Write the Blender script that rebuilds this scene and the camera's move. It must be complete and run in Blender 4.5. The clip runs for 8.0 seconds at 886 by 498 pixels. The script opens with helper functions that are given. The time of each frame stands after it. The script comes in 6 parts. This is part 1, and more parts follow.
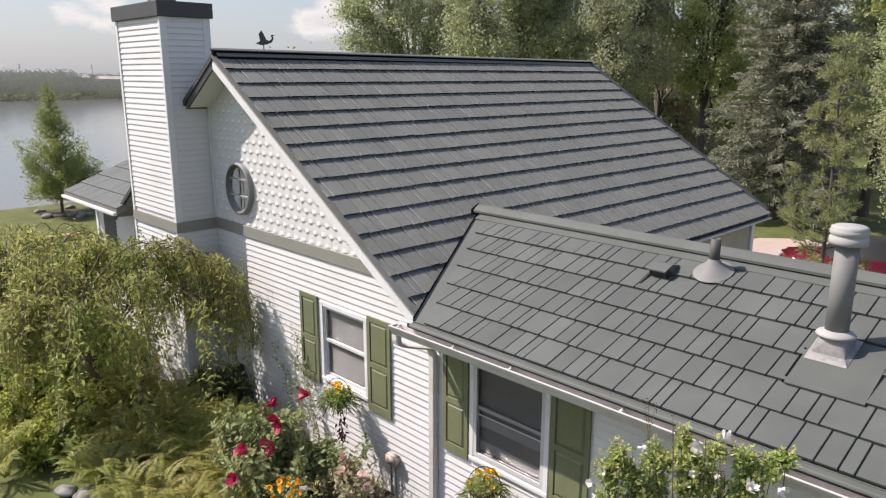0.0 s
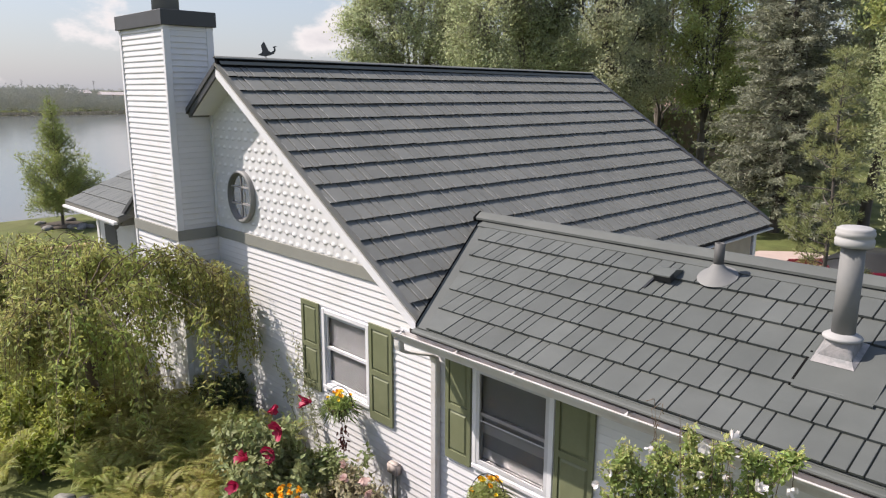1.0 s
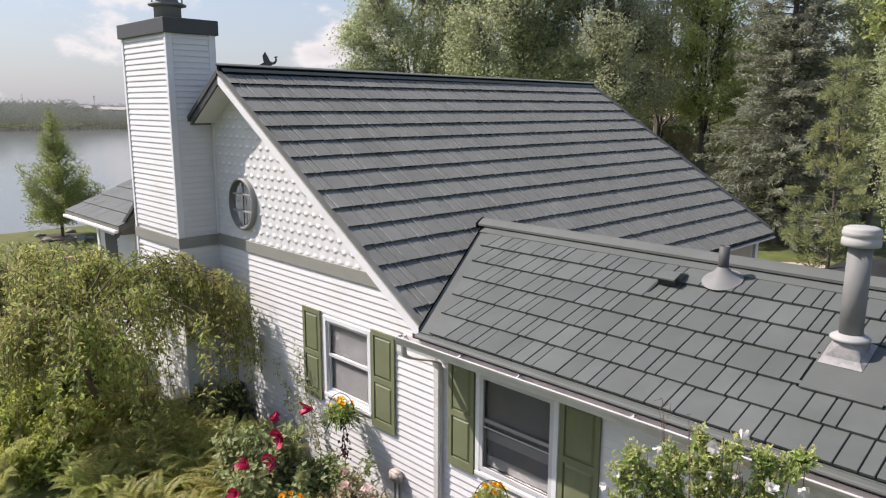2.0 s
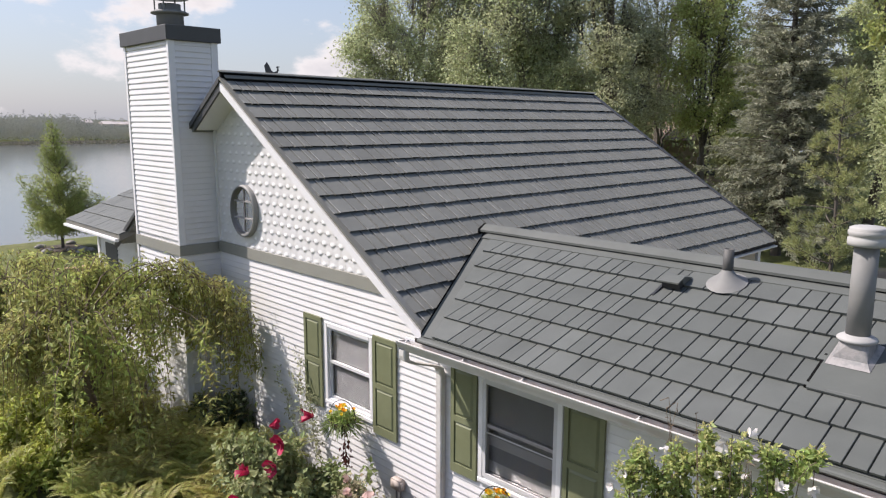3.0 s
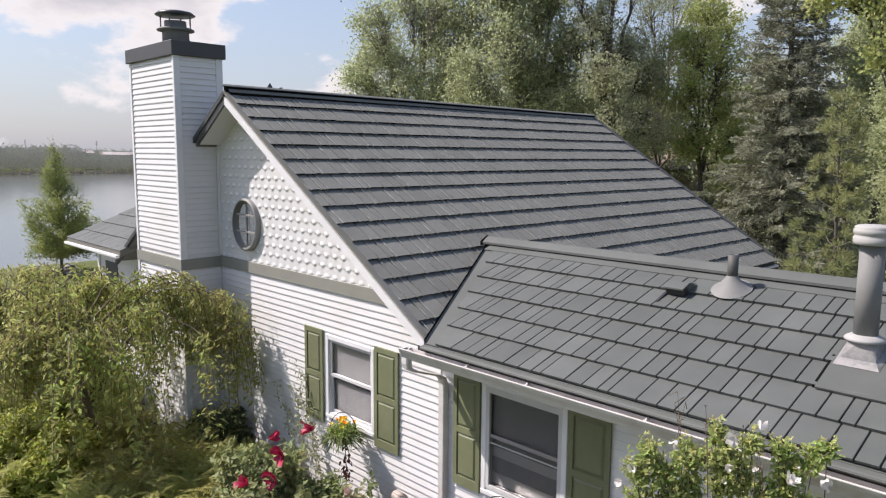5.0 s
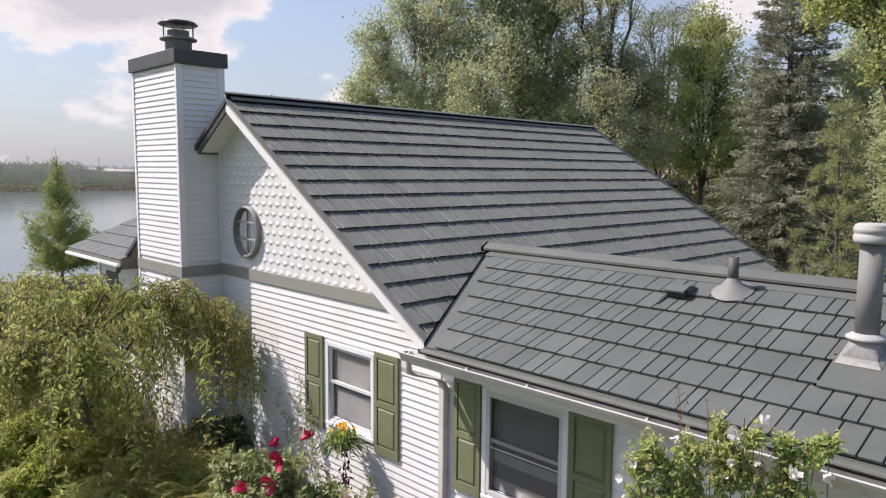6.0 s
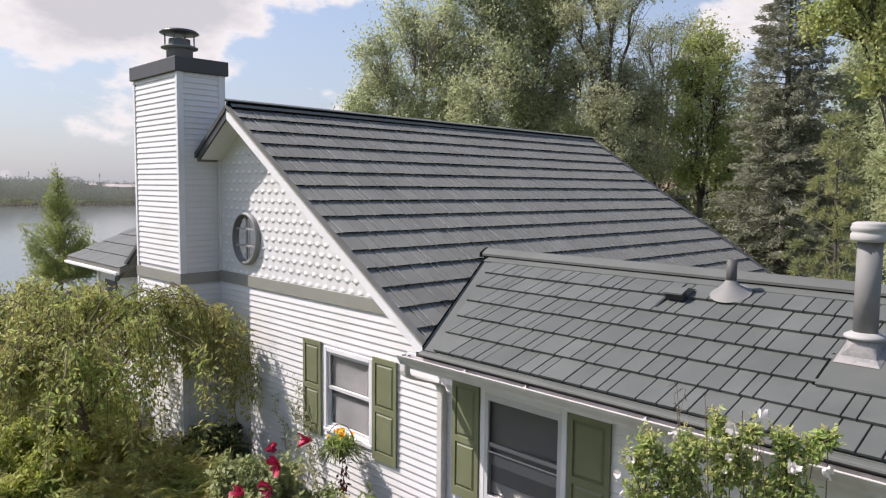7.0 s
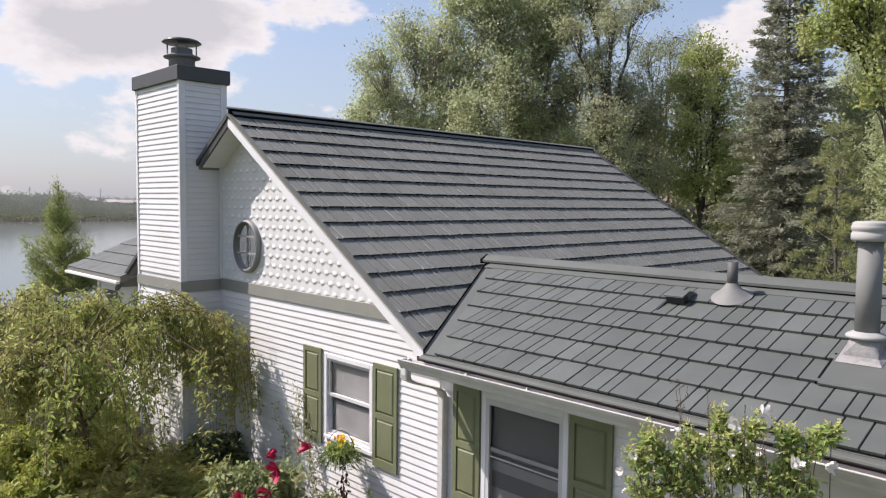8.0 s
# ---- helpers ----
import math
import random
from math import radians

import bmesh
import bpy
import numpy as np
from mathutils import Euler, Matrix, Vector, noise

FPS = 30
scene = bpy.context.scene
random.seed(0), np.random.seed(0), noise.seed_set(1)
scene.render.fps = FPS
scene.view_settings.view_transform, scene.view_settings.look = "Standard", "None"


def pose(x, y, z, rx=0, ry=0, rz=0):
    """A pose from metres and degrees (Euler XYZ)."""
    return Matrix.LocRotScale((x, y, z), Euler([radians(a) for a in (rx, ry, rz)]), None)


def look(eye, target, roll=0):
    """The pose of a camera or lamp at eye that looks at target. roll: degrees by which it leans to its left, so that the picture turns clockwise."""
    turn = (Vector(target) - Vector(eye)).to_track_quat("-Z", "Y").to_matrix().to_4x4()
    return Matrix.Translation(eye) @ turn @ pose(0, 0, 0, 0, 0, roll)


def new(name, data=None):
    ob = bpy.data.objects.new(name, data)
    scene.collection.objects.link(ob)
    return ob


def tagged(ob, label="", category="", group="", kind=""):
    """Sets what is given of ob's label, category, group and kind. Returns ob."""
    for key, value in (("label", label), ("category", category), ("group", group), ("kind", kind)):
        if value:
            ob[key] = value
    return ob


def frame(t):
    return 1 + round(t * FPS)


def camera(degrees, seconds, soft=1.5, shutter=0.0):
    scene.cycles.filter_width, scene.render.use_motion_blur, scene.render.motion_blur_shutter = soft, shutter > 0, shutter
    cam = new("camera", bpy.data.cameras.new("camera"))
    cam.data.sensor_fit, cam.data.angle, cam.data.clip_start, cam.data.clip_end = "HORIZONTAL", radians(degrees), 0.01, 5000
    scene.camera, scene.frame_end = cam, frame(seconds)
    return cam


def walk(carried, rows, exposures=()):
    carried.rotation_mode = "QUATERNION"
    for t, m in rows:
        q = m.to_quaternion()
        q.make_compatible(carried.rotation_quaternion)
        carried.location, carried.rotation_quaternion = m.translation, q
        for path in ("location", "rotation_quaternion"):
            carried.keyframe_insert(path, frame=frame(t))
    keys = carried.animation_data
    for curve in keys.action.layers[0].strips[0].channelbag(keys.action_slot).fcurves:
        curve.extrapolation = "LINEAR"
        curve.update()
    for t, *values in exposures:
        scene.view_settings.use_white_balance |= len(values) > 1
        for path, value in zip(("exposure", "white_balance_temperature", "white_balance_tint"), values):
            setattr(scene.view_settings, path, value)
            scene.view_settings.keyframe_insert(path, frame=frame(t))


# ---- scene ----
cam = camera(62.9, 8.0, soft=1.2)
PATH = [
    (0, (-0.789, -6.123, 5.993), (-2.186, -4.771, 5.526), 0.1),
    (0.5, (-0.805, -6.14, 5.936), (-2.205, -4.784, 5.488), 0.1),
    (1, (-0.815, -6.152, 5.863), (-2.219, -4.792, 5.438), 0.2),
    (1.5, (-0.833, -6.165, 5.798), (-2.239, -4.802, 5.393), 0.2),
    (3, (-0.891, -6.187, 5.605), (-2.304, -4.815, 5.258), 0.2),
    (3.5, (-0.896, -6.197, 5.522), (-2.312, -4.823, 5.198), 0.3),
    (4, (-0.912, -6.224, 5.43), (-2.328, -4.843, 5.132), 0.4),
    (4.5, (-0.912, -6.239, 5.378), (-2.33, -4.856, 5.098), 0.4),
    (6, (-0.89, -6.258, 5.15), (-2.316, -4.872, 4.936), 0.5),
    (6.5, (-0.872, -6.247, 5.076), (-2.301, -4.861, 4.886), 0.5),
    (7, (-0.861, -6.263, 4.997), (-2.29, -4.874, 4.827), 0.6),
    (7.5, (-0.85, -6.251, 4.917), (-2.283, -4.863, 4.77), 0.5),
    (8, (-0.854, -6.281, 4.859), (-2.286, -4.89, 4.732), 0.6),
]
walk(cam, [(t, look(eye, target, roll)) for t, eye, target, roll in PATH], [(0.0, 0.80, 6930, 16.0), (3.0, 0.80, 6760, 17.0), (8.0, 0.80, 6760, 17.5)])

# ---- world, sun ----
SUN_DIR = Vector((-0.818, -0.575, 0.0)).normalized() * math.cos(radians(48.5)) + Vector((0, 0, math.sin(radians(48.5))))
world = bpy.data.worlds.new("sky")
scene.world = world
world.use_nodes = True


# cumulus banks over the lake and the woods: a direction, its reach, its weight
CLOUDS = [((-0.940, 0.277, 0.217), 0.28, 0.24), ((-0.902, 0.386, 0.208), 0.24, 0.23), ((-0.853, 0.473, 0.222), 0.16, 0.20),
          ((-0.785, 0.571, 0.242), 0.10, 0.24), ((-0.822, 0.561, 0.066), 0.085, 0.28), ((-0.785, 0.610, 0.080), 0.08, 0.26), ((-0.881, 0.459, 0.038), 0.07, 0.16), ((-0.416, 0.884, 0.209), 0.15, 0.24),
          ((-0.947, 0.314, 0.075), 0.10, 0.08), ((0.464, -0.723, 0.502), 0.7, 0.2), ((-0.333, -0.588, 0.695), 0.5, 0.15), ((0.616, 0.471, 0.607), 0.5, 0.2)]


def build_sky():
    nt = world.node_tree
    nt.nodes.clear()
    N, L = nt.nodes.new, nt.links.new
    out = N("ShaderNodeOutputWorld")
    bg = N("ShaderNodeBackground")
    sky = N("ShaderNodeTexSky")
    sky.sky_type = "NISHITA"
    sky.sun_disc = False
    sky.sun_elevation = radians(45.0)
    sky.sun_rotation = math.atan2(SUN_DIR.x, SUN_DIR.y)
    sky.air_density, sky.dust_density, sky.ozone_density = 1.0, 1.0, 1.6
    tc = N("ShaderNodeTexCoord")
    squash = N("ShaderNodeVectorMath"); squash.operation = "MULTIPLY"
    squash.inputs[1].default_value = (1, 1, 2.0)
    L(tc.outputs["Generated"], squash.inputs[0])
    n1 = N("ShaderNodeTexNoise"); n1.inputs["Scale"].default_value = 7.0
    n1.inputs["Detail"].default_value = 10; n1.inputs["Roughness"].default_value = 0.57
    L(squash.outputs[0], n1.inputs["Vector"])
    total = n1.outputs["Fac"]
    for c, reach, weight in CLOUDS:
        d = N("ShaderNodeVectorMath"); d.operation = "DISTANCE"
        d.inputs[1].default_value = (c[0], c[1], c[2] * 2.0)
        L(squash.outputs[0], d.inputs[0])
        r = N("ShaderNodeMapRange"); r.interpolation_type = "SMOOTHSTEP"
        r.inputs["From Min"].default_value = 0.0; r.inputs["From Max"].default_value = reach
        r.inputs["To Min"].default_value = weight; r.inputs["To Max"].default_value = 0.0
        L(d.outputs["Value"], r.inputs[0])
        a = N("ShaderNodeMath"); a.operation = "ADD"
        L(total, a.inputs[0]); L(r.outputs[0], a.inputs[1])
        total = a.outputs[0]
    ramp = N("ShaderNodeMapRange"); ramp.interpolation_type = "SMOOTHSTEP"
    ramp.inputs["From Min"].default_value = 0.60; ramp.inputs["From Max"].default_value = 0.72
    L(total, ramp.inputs[0])
    thick = N("ShaderNodeMapRange")
    thick.inputs["From Min"].default_value = 0.68; thick.inputs["From Max"].default_value = 0.90
    L(total, thick.inputs[0])
    tone = N("ShaderNodeMix"); tone.data_type = "RGBA"
    tone.inputs[6].default_value = (4.9, 4.9, 5.0, 1); tone.inputs[7].default_value = (3.3, 3.4, 3.7, 1)
    L(thick.outputs[0], tone.inputs["Factor"])
    mix = N("ShaderNodeMix"); mix.data_type = "RGBA"
    L(ramp.outputs[0], mix.inputs["Factor"])
    L(tone.outputs[2], mix.inputs[7])
    # pale haze towards the horizon
    sep = N("ShaderNodeSeparateXYZ")
    L(tc.outputs["Generated"], sep.inputs[0])
    hz = N("ShaderNodeMapRange"); hz.inputs["From Min"].default_value = -0.02; hz.inputs["From Max"].default_value = 0.42
    hz.inputs["To Min"].default_value = 0.85; hz.inputs["To Max"].default_value = 0.0
    L(sep.outputs["Z"], hz.inputs[0])
    mix2 = N("ShaderNodeMix"); mix2.data_type = "RGBA"
    L(hz.outputs[0], mix2.inputs["Factor"])
    L(sky.outputs[0], mix2.inputs[6]); mix2.inputs[7].default_value = (2.22, 2.52, 3.08, 1)
    L(mix2.outputs[2], mix.inputs[6])
    L(mix.outputs[2], bg.inputs["Color"])
    bg.inputs["Strength"].default_value = 0.108
    L(bg.outputs[0], out.inputs["Surface"])


build_sky()
sun = new("sun", bpy.data.lights.new("sun", "SUN"))
sun.data.energy, sun.data.angle, sun.data.color = 3.88, radians(0.6), (1.0, 0.96, 0.905)
sun.matrix_world = look(SUN_DIR * 60, (0, 0, 0))

# ---- materials ----


def material(name, color, rough=0.6, metal=0.0, vary=0.12, scale=6.0, grain=0.0, grain_scale=80.0, random=0.0, island=0.0,
             second=None, second_scale=1.5, second_lo=0.45, second_hi=0.7, spec=0.5, hue=0.0, stretch=(1, 1, 1), soak=0.0):
    """A procedural surface: a base colour, patchy variation, a second colour in stains, fine bump, per-object and per-island change."""
    m = bpy.data.materials.new(name)
    m.use_nodes = True
    nt = m.node_tree
    N, L = nt.nodes.new, nt.links.new
    b = nt.nodes["Principled BSDF"]
    b.inputs["Roughness"].default_value = rough
    b.inputs["Metallic"].default_value = metal
    b.inputs["Specular IOR Level"].default_value = spec
    tc = N("ShaderNodeTexCoord")
    mp = N("ShaderNodeMapping"); mp.inputs["Scale"].default_value = stretch
    geo = N("ShaderNodeNewGeometry")
    L(geo.outputs["Position"], mp.inputs[0])
    n = N("ShaderNodeTexNoise"); n.inputs["Scale"].default_value = scale
    n.inputs["Detail"].default_value = 5; n.inputs["Roughness"].default_value = 0.6
    L(mp.outputs[0], n.inputs["Vector"])
    val = N("ShaderNodeMapRange")
    val.inputs["From Min"].default_value = 0.3; val.inputs["From Max"].default_value = 0.7
    val.inputs["To Min"].default_value = 1 - vary; val.inputs["To Max"].default_value = 1 + vary
    L(n.outputs["Fac"], val.inputs[0])
    hsv = N("ShaderNodeHueSaturation")
    src = None
    if second:
        n2 = N("ShaderNodeTexNoise"); n2.inputs["Scale"].default_value = second_scale
        n2.inputs["Detail"].default_value = 6; n2.inputs["Roughness"].default_value = 0.65
        L(mp.outputs[0], n2.inputs["Vector"])
        mr = N("ShaderNodeMapRange")
        mr.inputs["From Min"].default_value = second_lo; mr.inputs["From Max"].default_value = second_hi
        L(n2.outputs["Fac"], mr.inputs[0])
        mx = N("ShaderNodeMix"); mx.data_type = "RGBA"
        mx.inputs[6].default_value = (*color, 1); mx.inputs[7].default_value = (*second, 1)
        L(mr.outputs[0], mx.inputs["Factor"])
        L(mx.outputs[2], hsv.inputs["Color"])
    else:
        hsv.inputs["Color"].default_value = (*color, 1)
    last = val.outputs[0]
    for amount, socket in ((random, "obj"), (island, "isl")):
        if amount:
            if socket == "obj":
                src = N("ShaderNodeObjectInfo").outputs["Random"]
            else:
                src = geo.outputs["Random Per Island"]
            r = N("ShaderNodeMapRange")
            r.inputs["To Min"].default_value = 1 - amount; r.inputs["To Max"].default_value = 1 + amount
            L(src, r.inputs[0])
            mul = N("ShaderNodeMath"); mul.operation = "MULTIPLY"
            L(last, mul.inputs[0]); L(r.outputs[0], mul.inputs[1])
            last = mul.outputs[0]
            if hue:
                h = N("ShaderNodeMapRange")
                h.inputs["To Min"].default_value = 0.5 - hue; h.inputs["To Max"].default_value = 0.5 + hue
                L(src, h.inputs[0]); L(h.outputs[0], hsv.inputs["Hue"])
    L(last, hsv.inputs["Value"])
    L(hsv.outputs[0], b.inputs["Base Color"])
    if grain:
        g = N("ShaderNodeTexNoise"); g.inputs["Scale"].default_value = grain_scale; g.inputs["Detail"].default_value = 3
        L(mp.outputs[0], g.inputs["Vector"])
        bp = N("ShaderNodeBump"); bp.inputs["Strength"].default_value = grain; bp.inputs["Distance"].default_value = 0.01
        L(g.outputs["Fac"], bp.inputs["Height"]); L(bp.outputs[0], b.inputs["Normal"])
    if soak:
        b.inputs["Subsurface Weight"].default_value = 0.0
        b.inputs["Transmission Weight"].default_value = 0.0
        tr = N("ShaderNodeBsdfTranslucent")
        mixs = N("ShaderNodeMixShader"); mixs.inputs[0].default_value = soak
        out = nt.nodes["Material Output"]
        L(hsv.outputs[0], tr.inputs["Color"])
        L(b.outputs[0], mixs.inputs[1]); L(tr.outputs[0], mixs.inputs[2]); L(mixs.outputs[0], out.inputs["Surface"])
    return m


M_SIDING = material("white_vinyl", (0.645, 0.64, 0.65), 0.45, vary=0.035, scale=2.5, random=0.02, second=(0.58, 0.58, 0.56), second_scale=0.9, second_lo=0.5, second_hi=0.8, grain=0.08, grain_scale=60)
M_SHINGLE = material("white_round_shingle", (0.64, 0.64, 0.645), 0.5, vary=0.03, scale=3, random=0.03, grain=0.1, grain_scale=70)
M_TRIMW = material("white_trim_paint", (0.67, 0.67, 0.685), 0.45, vary=0.04, scale=3, second=(0.64, 0.635, 0.63), second_scale=2.2, second_lo=0.55, second_hi=0.8)
M_BAND = material("grey_trim_paint", (0.24, 0.24, 0.215), 0.5, vary=0.06, scale=2, grain=0.1)
M_ROOF = material("charcoal_coated_steel", (0.168, 0.172, 0.158), 0.65, vary=0.07, scale=1.4, random=0.07, second=(0.188, 0.192, 0.177), second_scale=0.6, grain=0.18, grain_scale=140, spec=0.14)
# Same steel as M_ROOF, greener; darker base stands in for the wing's lighting.
M_ROOFTONED = material("green_grey_steel_light_toned", (0.098, 0.106, 0.099), 0.6, vary=0.10, scale=1.8, random=0.09, second=(0.113, 0.121, 0.114), second_scale=0.6, grain=0.18, grain_scale=140, spec=0.3)
# Black put on the shingle butts to paint the shade under each course.
M_BUTTSHADE = material("black_butt_shade", (0.008, 0.008, 0.008), 0.9, vary=0.1, spec=0.1)
# Pale streaks paint sun glint along the ribs, besides some rubbed wear.
M_RIB = material("glinting_rubbed_edge", (0.165, 0.165, 0.150), 0.4, vary=0.3, scale=9, random=0.3, second=(0.42, 0.41, 0.38), second_scale=5, second_lo=0.48, second_hi=0.68, spec=0.6)
M_ROOFTRIM = material("charcoal_flashing", (0.150, 0.147, 0.126), 0.6, vary=0.06, scale=2.0, second=(0.16, 0.165, 0.16), second_scale=1.1, spec=0.3)
M_DARKMETAL = material("dark_shroud_metal", (0.045, 0.048, 0.052), 0.38, vary=0.1, scale=2.0, metal=0.0)
M_SHROUD = material("chimney_shroud_paint", (0.05, 0.052, 0.055), 0.55, vary=0.1, scale=2.0)
M_GALV = material("grey_painted_flue", (0.185, 0.185, 0.178), 0.7, vary=0.08, scale=5, second=(0.16, 0.165, 0.165), second_scale=3)
M_ALU = material("pale_aluminium", (0.34, 0.335, 0.325), 0.68, metal=0.0, vary=0.06, scale=6, second=(0.34, 0.34, 0.33), second_scale=4, second_lo=0.5, second_hi=0.7)
M_LEAD = material("sealed_flashing", (0.25, 0.24, 0.235), 0.55, vary=0.15, scale=9, second=(0.16, 0.165, 0.165), second_scale=6, second_lo=0.5, second_hi=0.62, grain=0.4, grain_scale=40)
M_BLACK = material("black_plastic", (0.02, 0.021, 0.022), 0.5, vary=0.1)
# Near-black for added strips that paint shade in gaps of the roof.
M_GAPSHADE = material("matte_black_gap_shade", (0.008, 0.008, 0.008), 0.95, vary=0.1, spec=0.05)
M_SHUTTER = material("olive_green_shutter", (0.152, 0.166, 0.092), 0.55, vary=0.06, scale=4, second=(0.172, 0.186, 0.108), second_scale=2.0, grain=0.12, grain_scale=90)
M_GUTTER = material("white_gutter_paint", (0.55, 0.535, 0.52), 0.55, vary=0.05, scale=4, second=(0.47, 0.43, 0.40), second_scale=3.0, second_lo=0.5, second_hi=0.75)
M_GUTIN = material("dirty_gutter_inside", (0.40, 0.33, 0.29), 0.7, vary=0.2, scale=8, second=(0.20, 0.16, 0.13), second_scale=5)
# Dark brown for strips that paint the shade under the eaves.
M_EAVESHADE = material("brown_black_eave_shade", (0.035, 0.028, 0.026), 0.85, vary=0.2)
M_WOODBARE = material("bare_board", (0.45, 0.30, 0.17), 0.6, vary=0.2, scale=9)
M_CURTAIN = material("grey_insect_screen", (0.165, 0.162, 0.168), 0.8, vary=0.06, scale=3)
M_SCREEN_DARK = material("dark_insect_screen", (0.15, 0.143, 0.15), 0.8, vary=0.06, scale=3)
M_SASH = material("weathered_white_sash", (0.52, 0.52, 0.53), 0.5, vary=0.06, scale=4)
M_STORM = material("dull_grey_rail", (0.29, 0.275, 0.275), 0.7, vary=0.05)
# Round window frame in two tones: reveal darkened as shade, rim paled as sheen.
M_OCFRAME = material("frame_grey_shade_tone", (0.115, 0.115, 0.112), 0.5, vary=0.06, scale=2)
M_OCSKIRT = material("rim_grey_sheen_tone", (0.24, 0.24, 0.235), 0.5, vary=0.06, scale=2)
M_ROOM = material("room_paint", (0.35, 0.33, 0.31), 0.9, vary=0.05)
M_BLIND = material("dark_screen", (0.10, 0.10, 0.105), 0.8, vary=0.05)


def glass_material():
    m = bpy.data.materials.new("window_glass")
    m.use_nodes = True
    b = m.node_tree.nodes["Principled BSDF"]
    b.inputs["Base Color"].default_value = (0.93, 0.95, 0.95, 1)
    b.inputs["Roughness"].default_value = 0.02
    b.inputs["Transmission Weight"].default_value = 1.0
    b.inputs["IOR"].default_value = 1.2
    return m


M_GLASS = glass_material()
M_GRASS = material("mown_lawn", (0.095, 0.112, 0.038), 0.9, vary=0.25, scale=1.2, second=(0.135, 0.135, 0.055), second_scale=0.25, grain=0.8, grain_scale=30, spec=0.15)
M_SOIL = material("dark_bed_soil", (0.045, 0.035, 0.025), 0.95, vary=0.3, scale=6, second=(0.08, 0.06, 0.04), second_scale=3, grain=0.8, grain_scale=25)
M_DRIVE = material("pinkish_concrete_drive", (0.42, 0.33, 0.29), 0.85, vary=0.08, scale=1.5, grain=0.3)
M_BARK = material("grey_brown_bark", (0.10, 0.085, 0.07), 0.9, vary=0.3, scale=5, grain=0.9, grain_scale=14, stretch=(1, 1, 0.3))
M_PALEBARK = material("pale_grey_bark", (0.21, 0.19, 0.165), 0.9, vary=0.3, scale=4, grain=0.9, grain_scale=14, stretch=(1, 1, 0.3))
M_TWIG = material("brown_twig", (0.13, 0.095, 0.065), 0.85, vary=0.2, scale=12)
M_ROCK = material("grey_field_stone", (0.24, 0.23, 0.22), 0.85, vary=0.2, scale=5, second=(0.13, 0.125, 0.12), second_scale=3, grain=0.7, grain_scale=18, random=0.15)


def leafm(name, color, second, vary=0.3, hue=0.02, soak=0.3, rough=0.5, island=0.22):
    return material(name, color, rough, vary=0.12, scale=0.7, second=second, second_scale=0.5, second_lo=0.42, second_hi=0.62, island=island, hue=hue, soak=soak, spec=0.35)


M_LEAF_COTTON = leafm("cottonwood_leaf", (0.41, 0.455, 0.255), (0.49, 0.52, 0.32), soak=0.6, hue=0.014, island=0.2)
# Cottonwood leaf again, darkened to paint the shade of a back-lit tree.
M_LEAF_SHADE = leafm("shaded_cottonwood_leaf", (0.38, 0.40, 0.245), (0.45, 0.465, 0.29), soak=0.55, hue=0.014, island=0.2)
M_LEAF_BRIGHT = leafm("bright_maple_leaf", (0.36, 0.41, 0.14), (0.45, 0.47, 0.19), soak=0.55, hue=0.02)
M_LEAF_DARK = leafm("dark_oak_leaf", (0.32, 0.35, 0.18), (0.39, 0.41, 0.23), soak=0.45, hue=0.02)
M_SPRUCE = leafm("blue_spruce_needles", (0.255, 0.268, 0.19), (0.31, 0.318, 0.235), soak=0.3, hue=0.012)
M_PINE = leafm("yellow_green_pine_needles", (0.26, 0.285, 0.125), (0.36, 0.37, 0.16), soak=0.45, hue=0.02)
M_WEEP = leafm("weeping_tree_leaf", (0.29, 0.335, 0.095), (0.43, 0.425, 0.16), soak=0.6, hue=0.03)
M_FERN = leafm("fern_frond", (0.32, 0.35, 0.10), (0.45, 0.415, 0.15), soak=0.55, hue=0.03)
M_HIB = leafm("hibiscus_leaf", (0.195, 0.251, 0.095), (0.277, 0.305, 0.140), soak=0.4, hue=0.02)
M_ROSE = leafm("white_hibiscus_leaf", (0.33, 0.41, 0.14), (0.48, 0.51, 0.22), soak=0.6, hue=0.02)
M_SHRUBY = leafm("yellow_green_shrub_leaf", (0.33, 0.38, 0.08), (0.43, 0.43, 0.11), soak=0.5)
M_SHRUB = leafm("dark_shrub_leaf", (0.061, 0.084, 0.035), (0.082, 0.108, 0.050), soak=0.25, hue=0.02)
M_SEED = leafm("dry_tan_leaf", (0.30, 0.275, 0.165), (0.38, 0.33, 0.22), soak=0.35)
M_WILLOW = leafm("pale_willow_leaf", (0.28, 0.305, 0.15), (0.35, 0.365, 0.205), soak=0.55, hue=0.012, island=0.15)
M_SAP = leafm("sapling_leaf", (0.27, 0.315, 0.105), (0.36, 0.39, 0.15), soak=0.5, hue=0.02)
M_RED = material("crimson_petal", (0.33, 0.010, 0.055), 0.55, vary=0.2, scale=20, island=0.25, soak=0.25)
M_WHITEP = material("white_petal", (0.78, 0.74, 0.72), 0.6, vary=0.06, scale=20, soak=0.3)
M_PINKP = material("faded_pink_petal", (0.62, 0.44, 0.40), 0.7, vary=0.15, scale=20, soak=0.3)
M_ORANGE = material("orange_marigold_petal", (0.85, 0.42, 0.02), 0.6, vary=0.2, scale=30, island=0.25, soak=0.2)
M_YELLOW = material("yellow_petal", (0.85, 0.62, 0.04), 0.6, vary=0.2, scale=30, island=0.2, soak=0.2)
M_WIRE = material("black_wire", (0.02, 0.02, 0.02), 0.4, vary=0.05)
M_COCO = material("coconut_liner", (0.10, 0.065, 0.035), 0.95, vary=0.3, scale=20, grain=0.8, grain_scale=60)

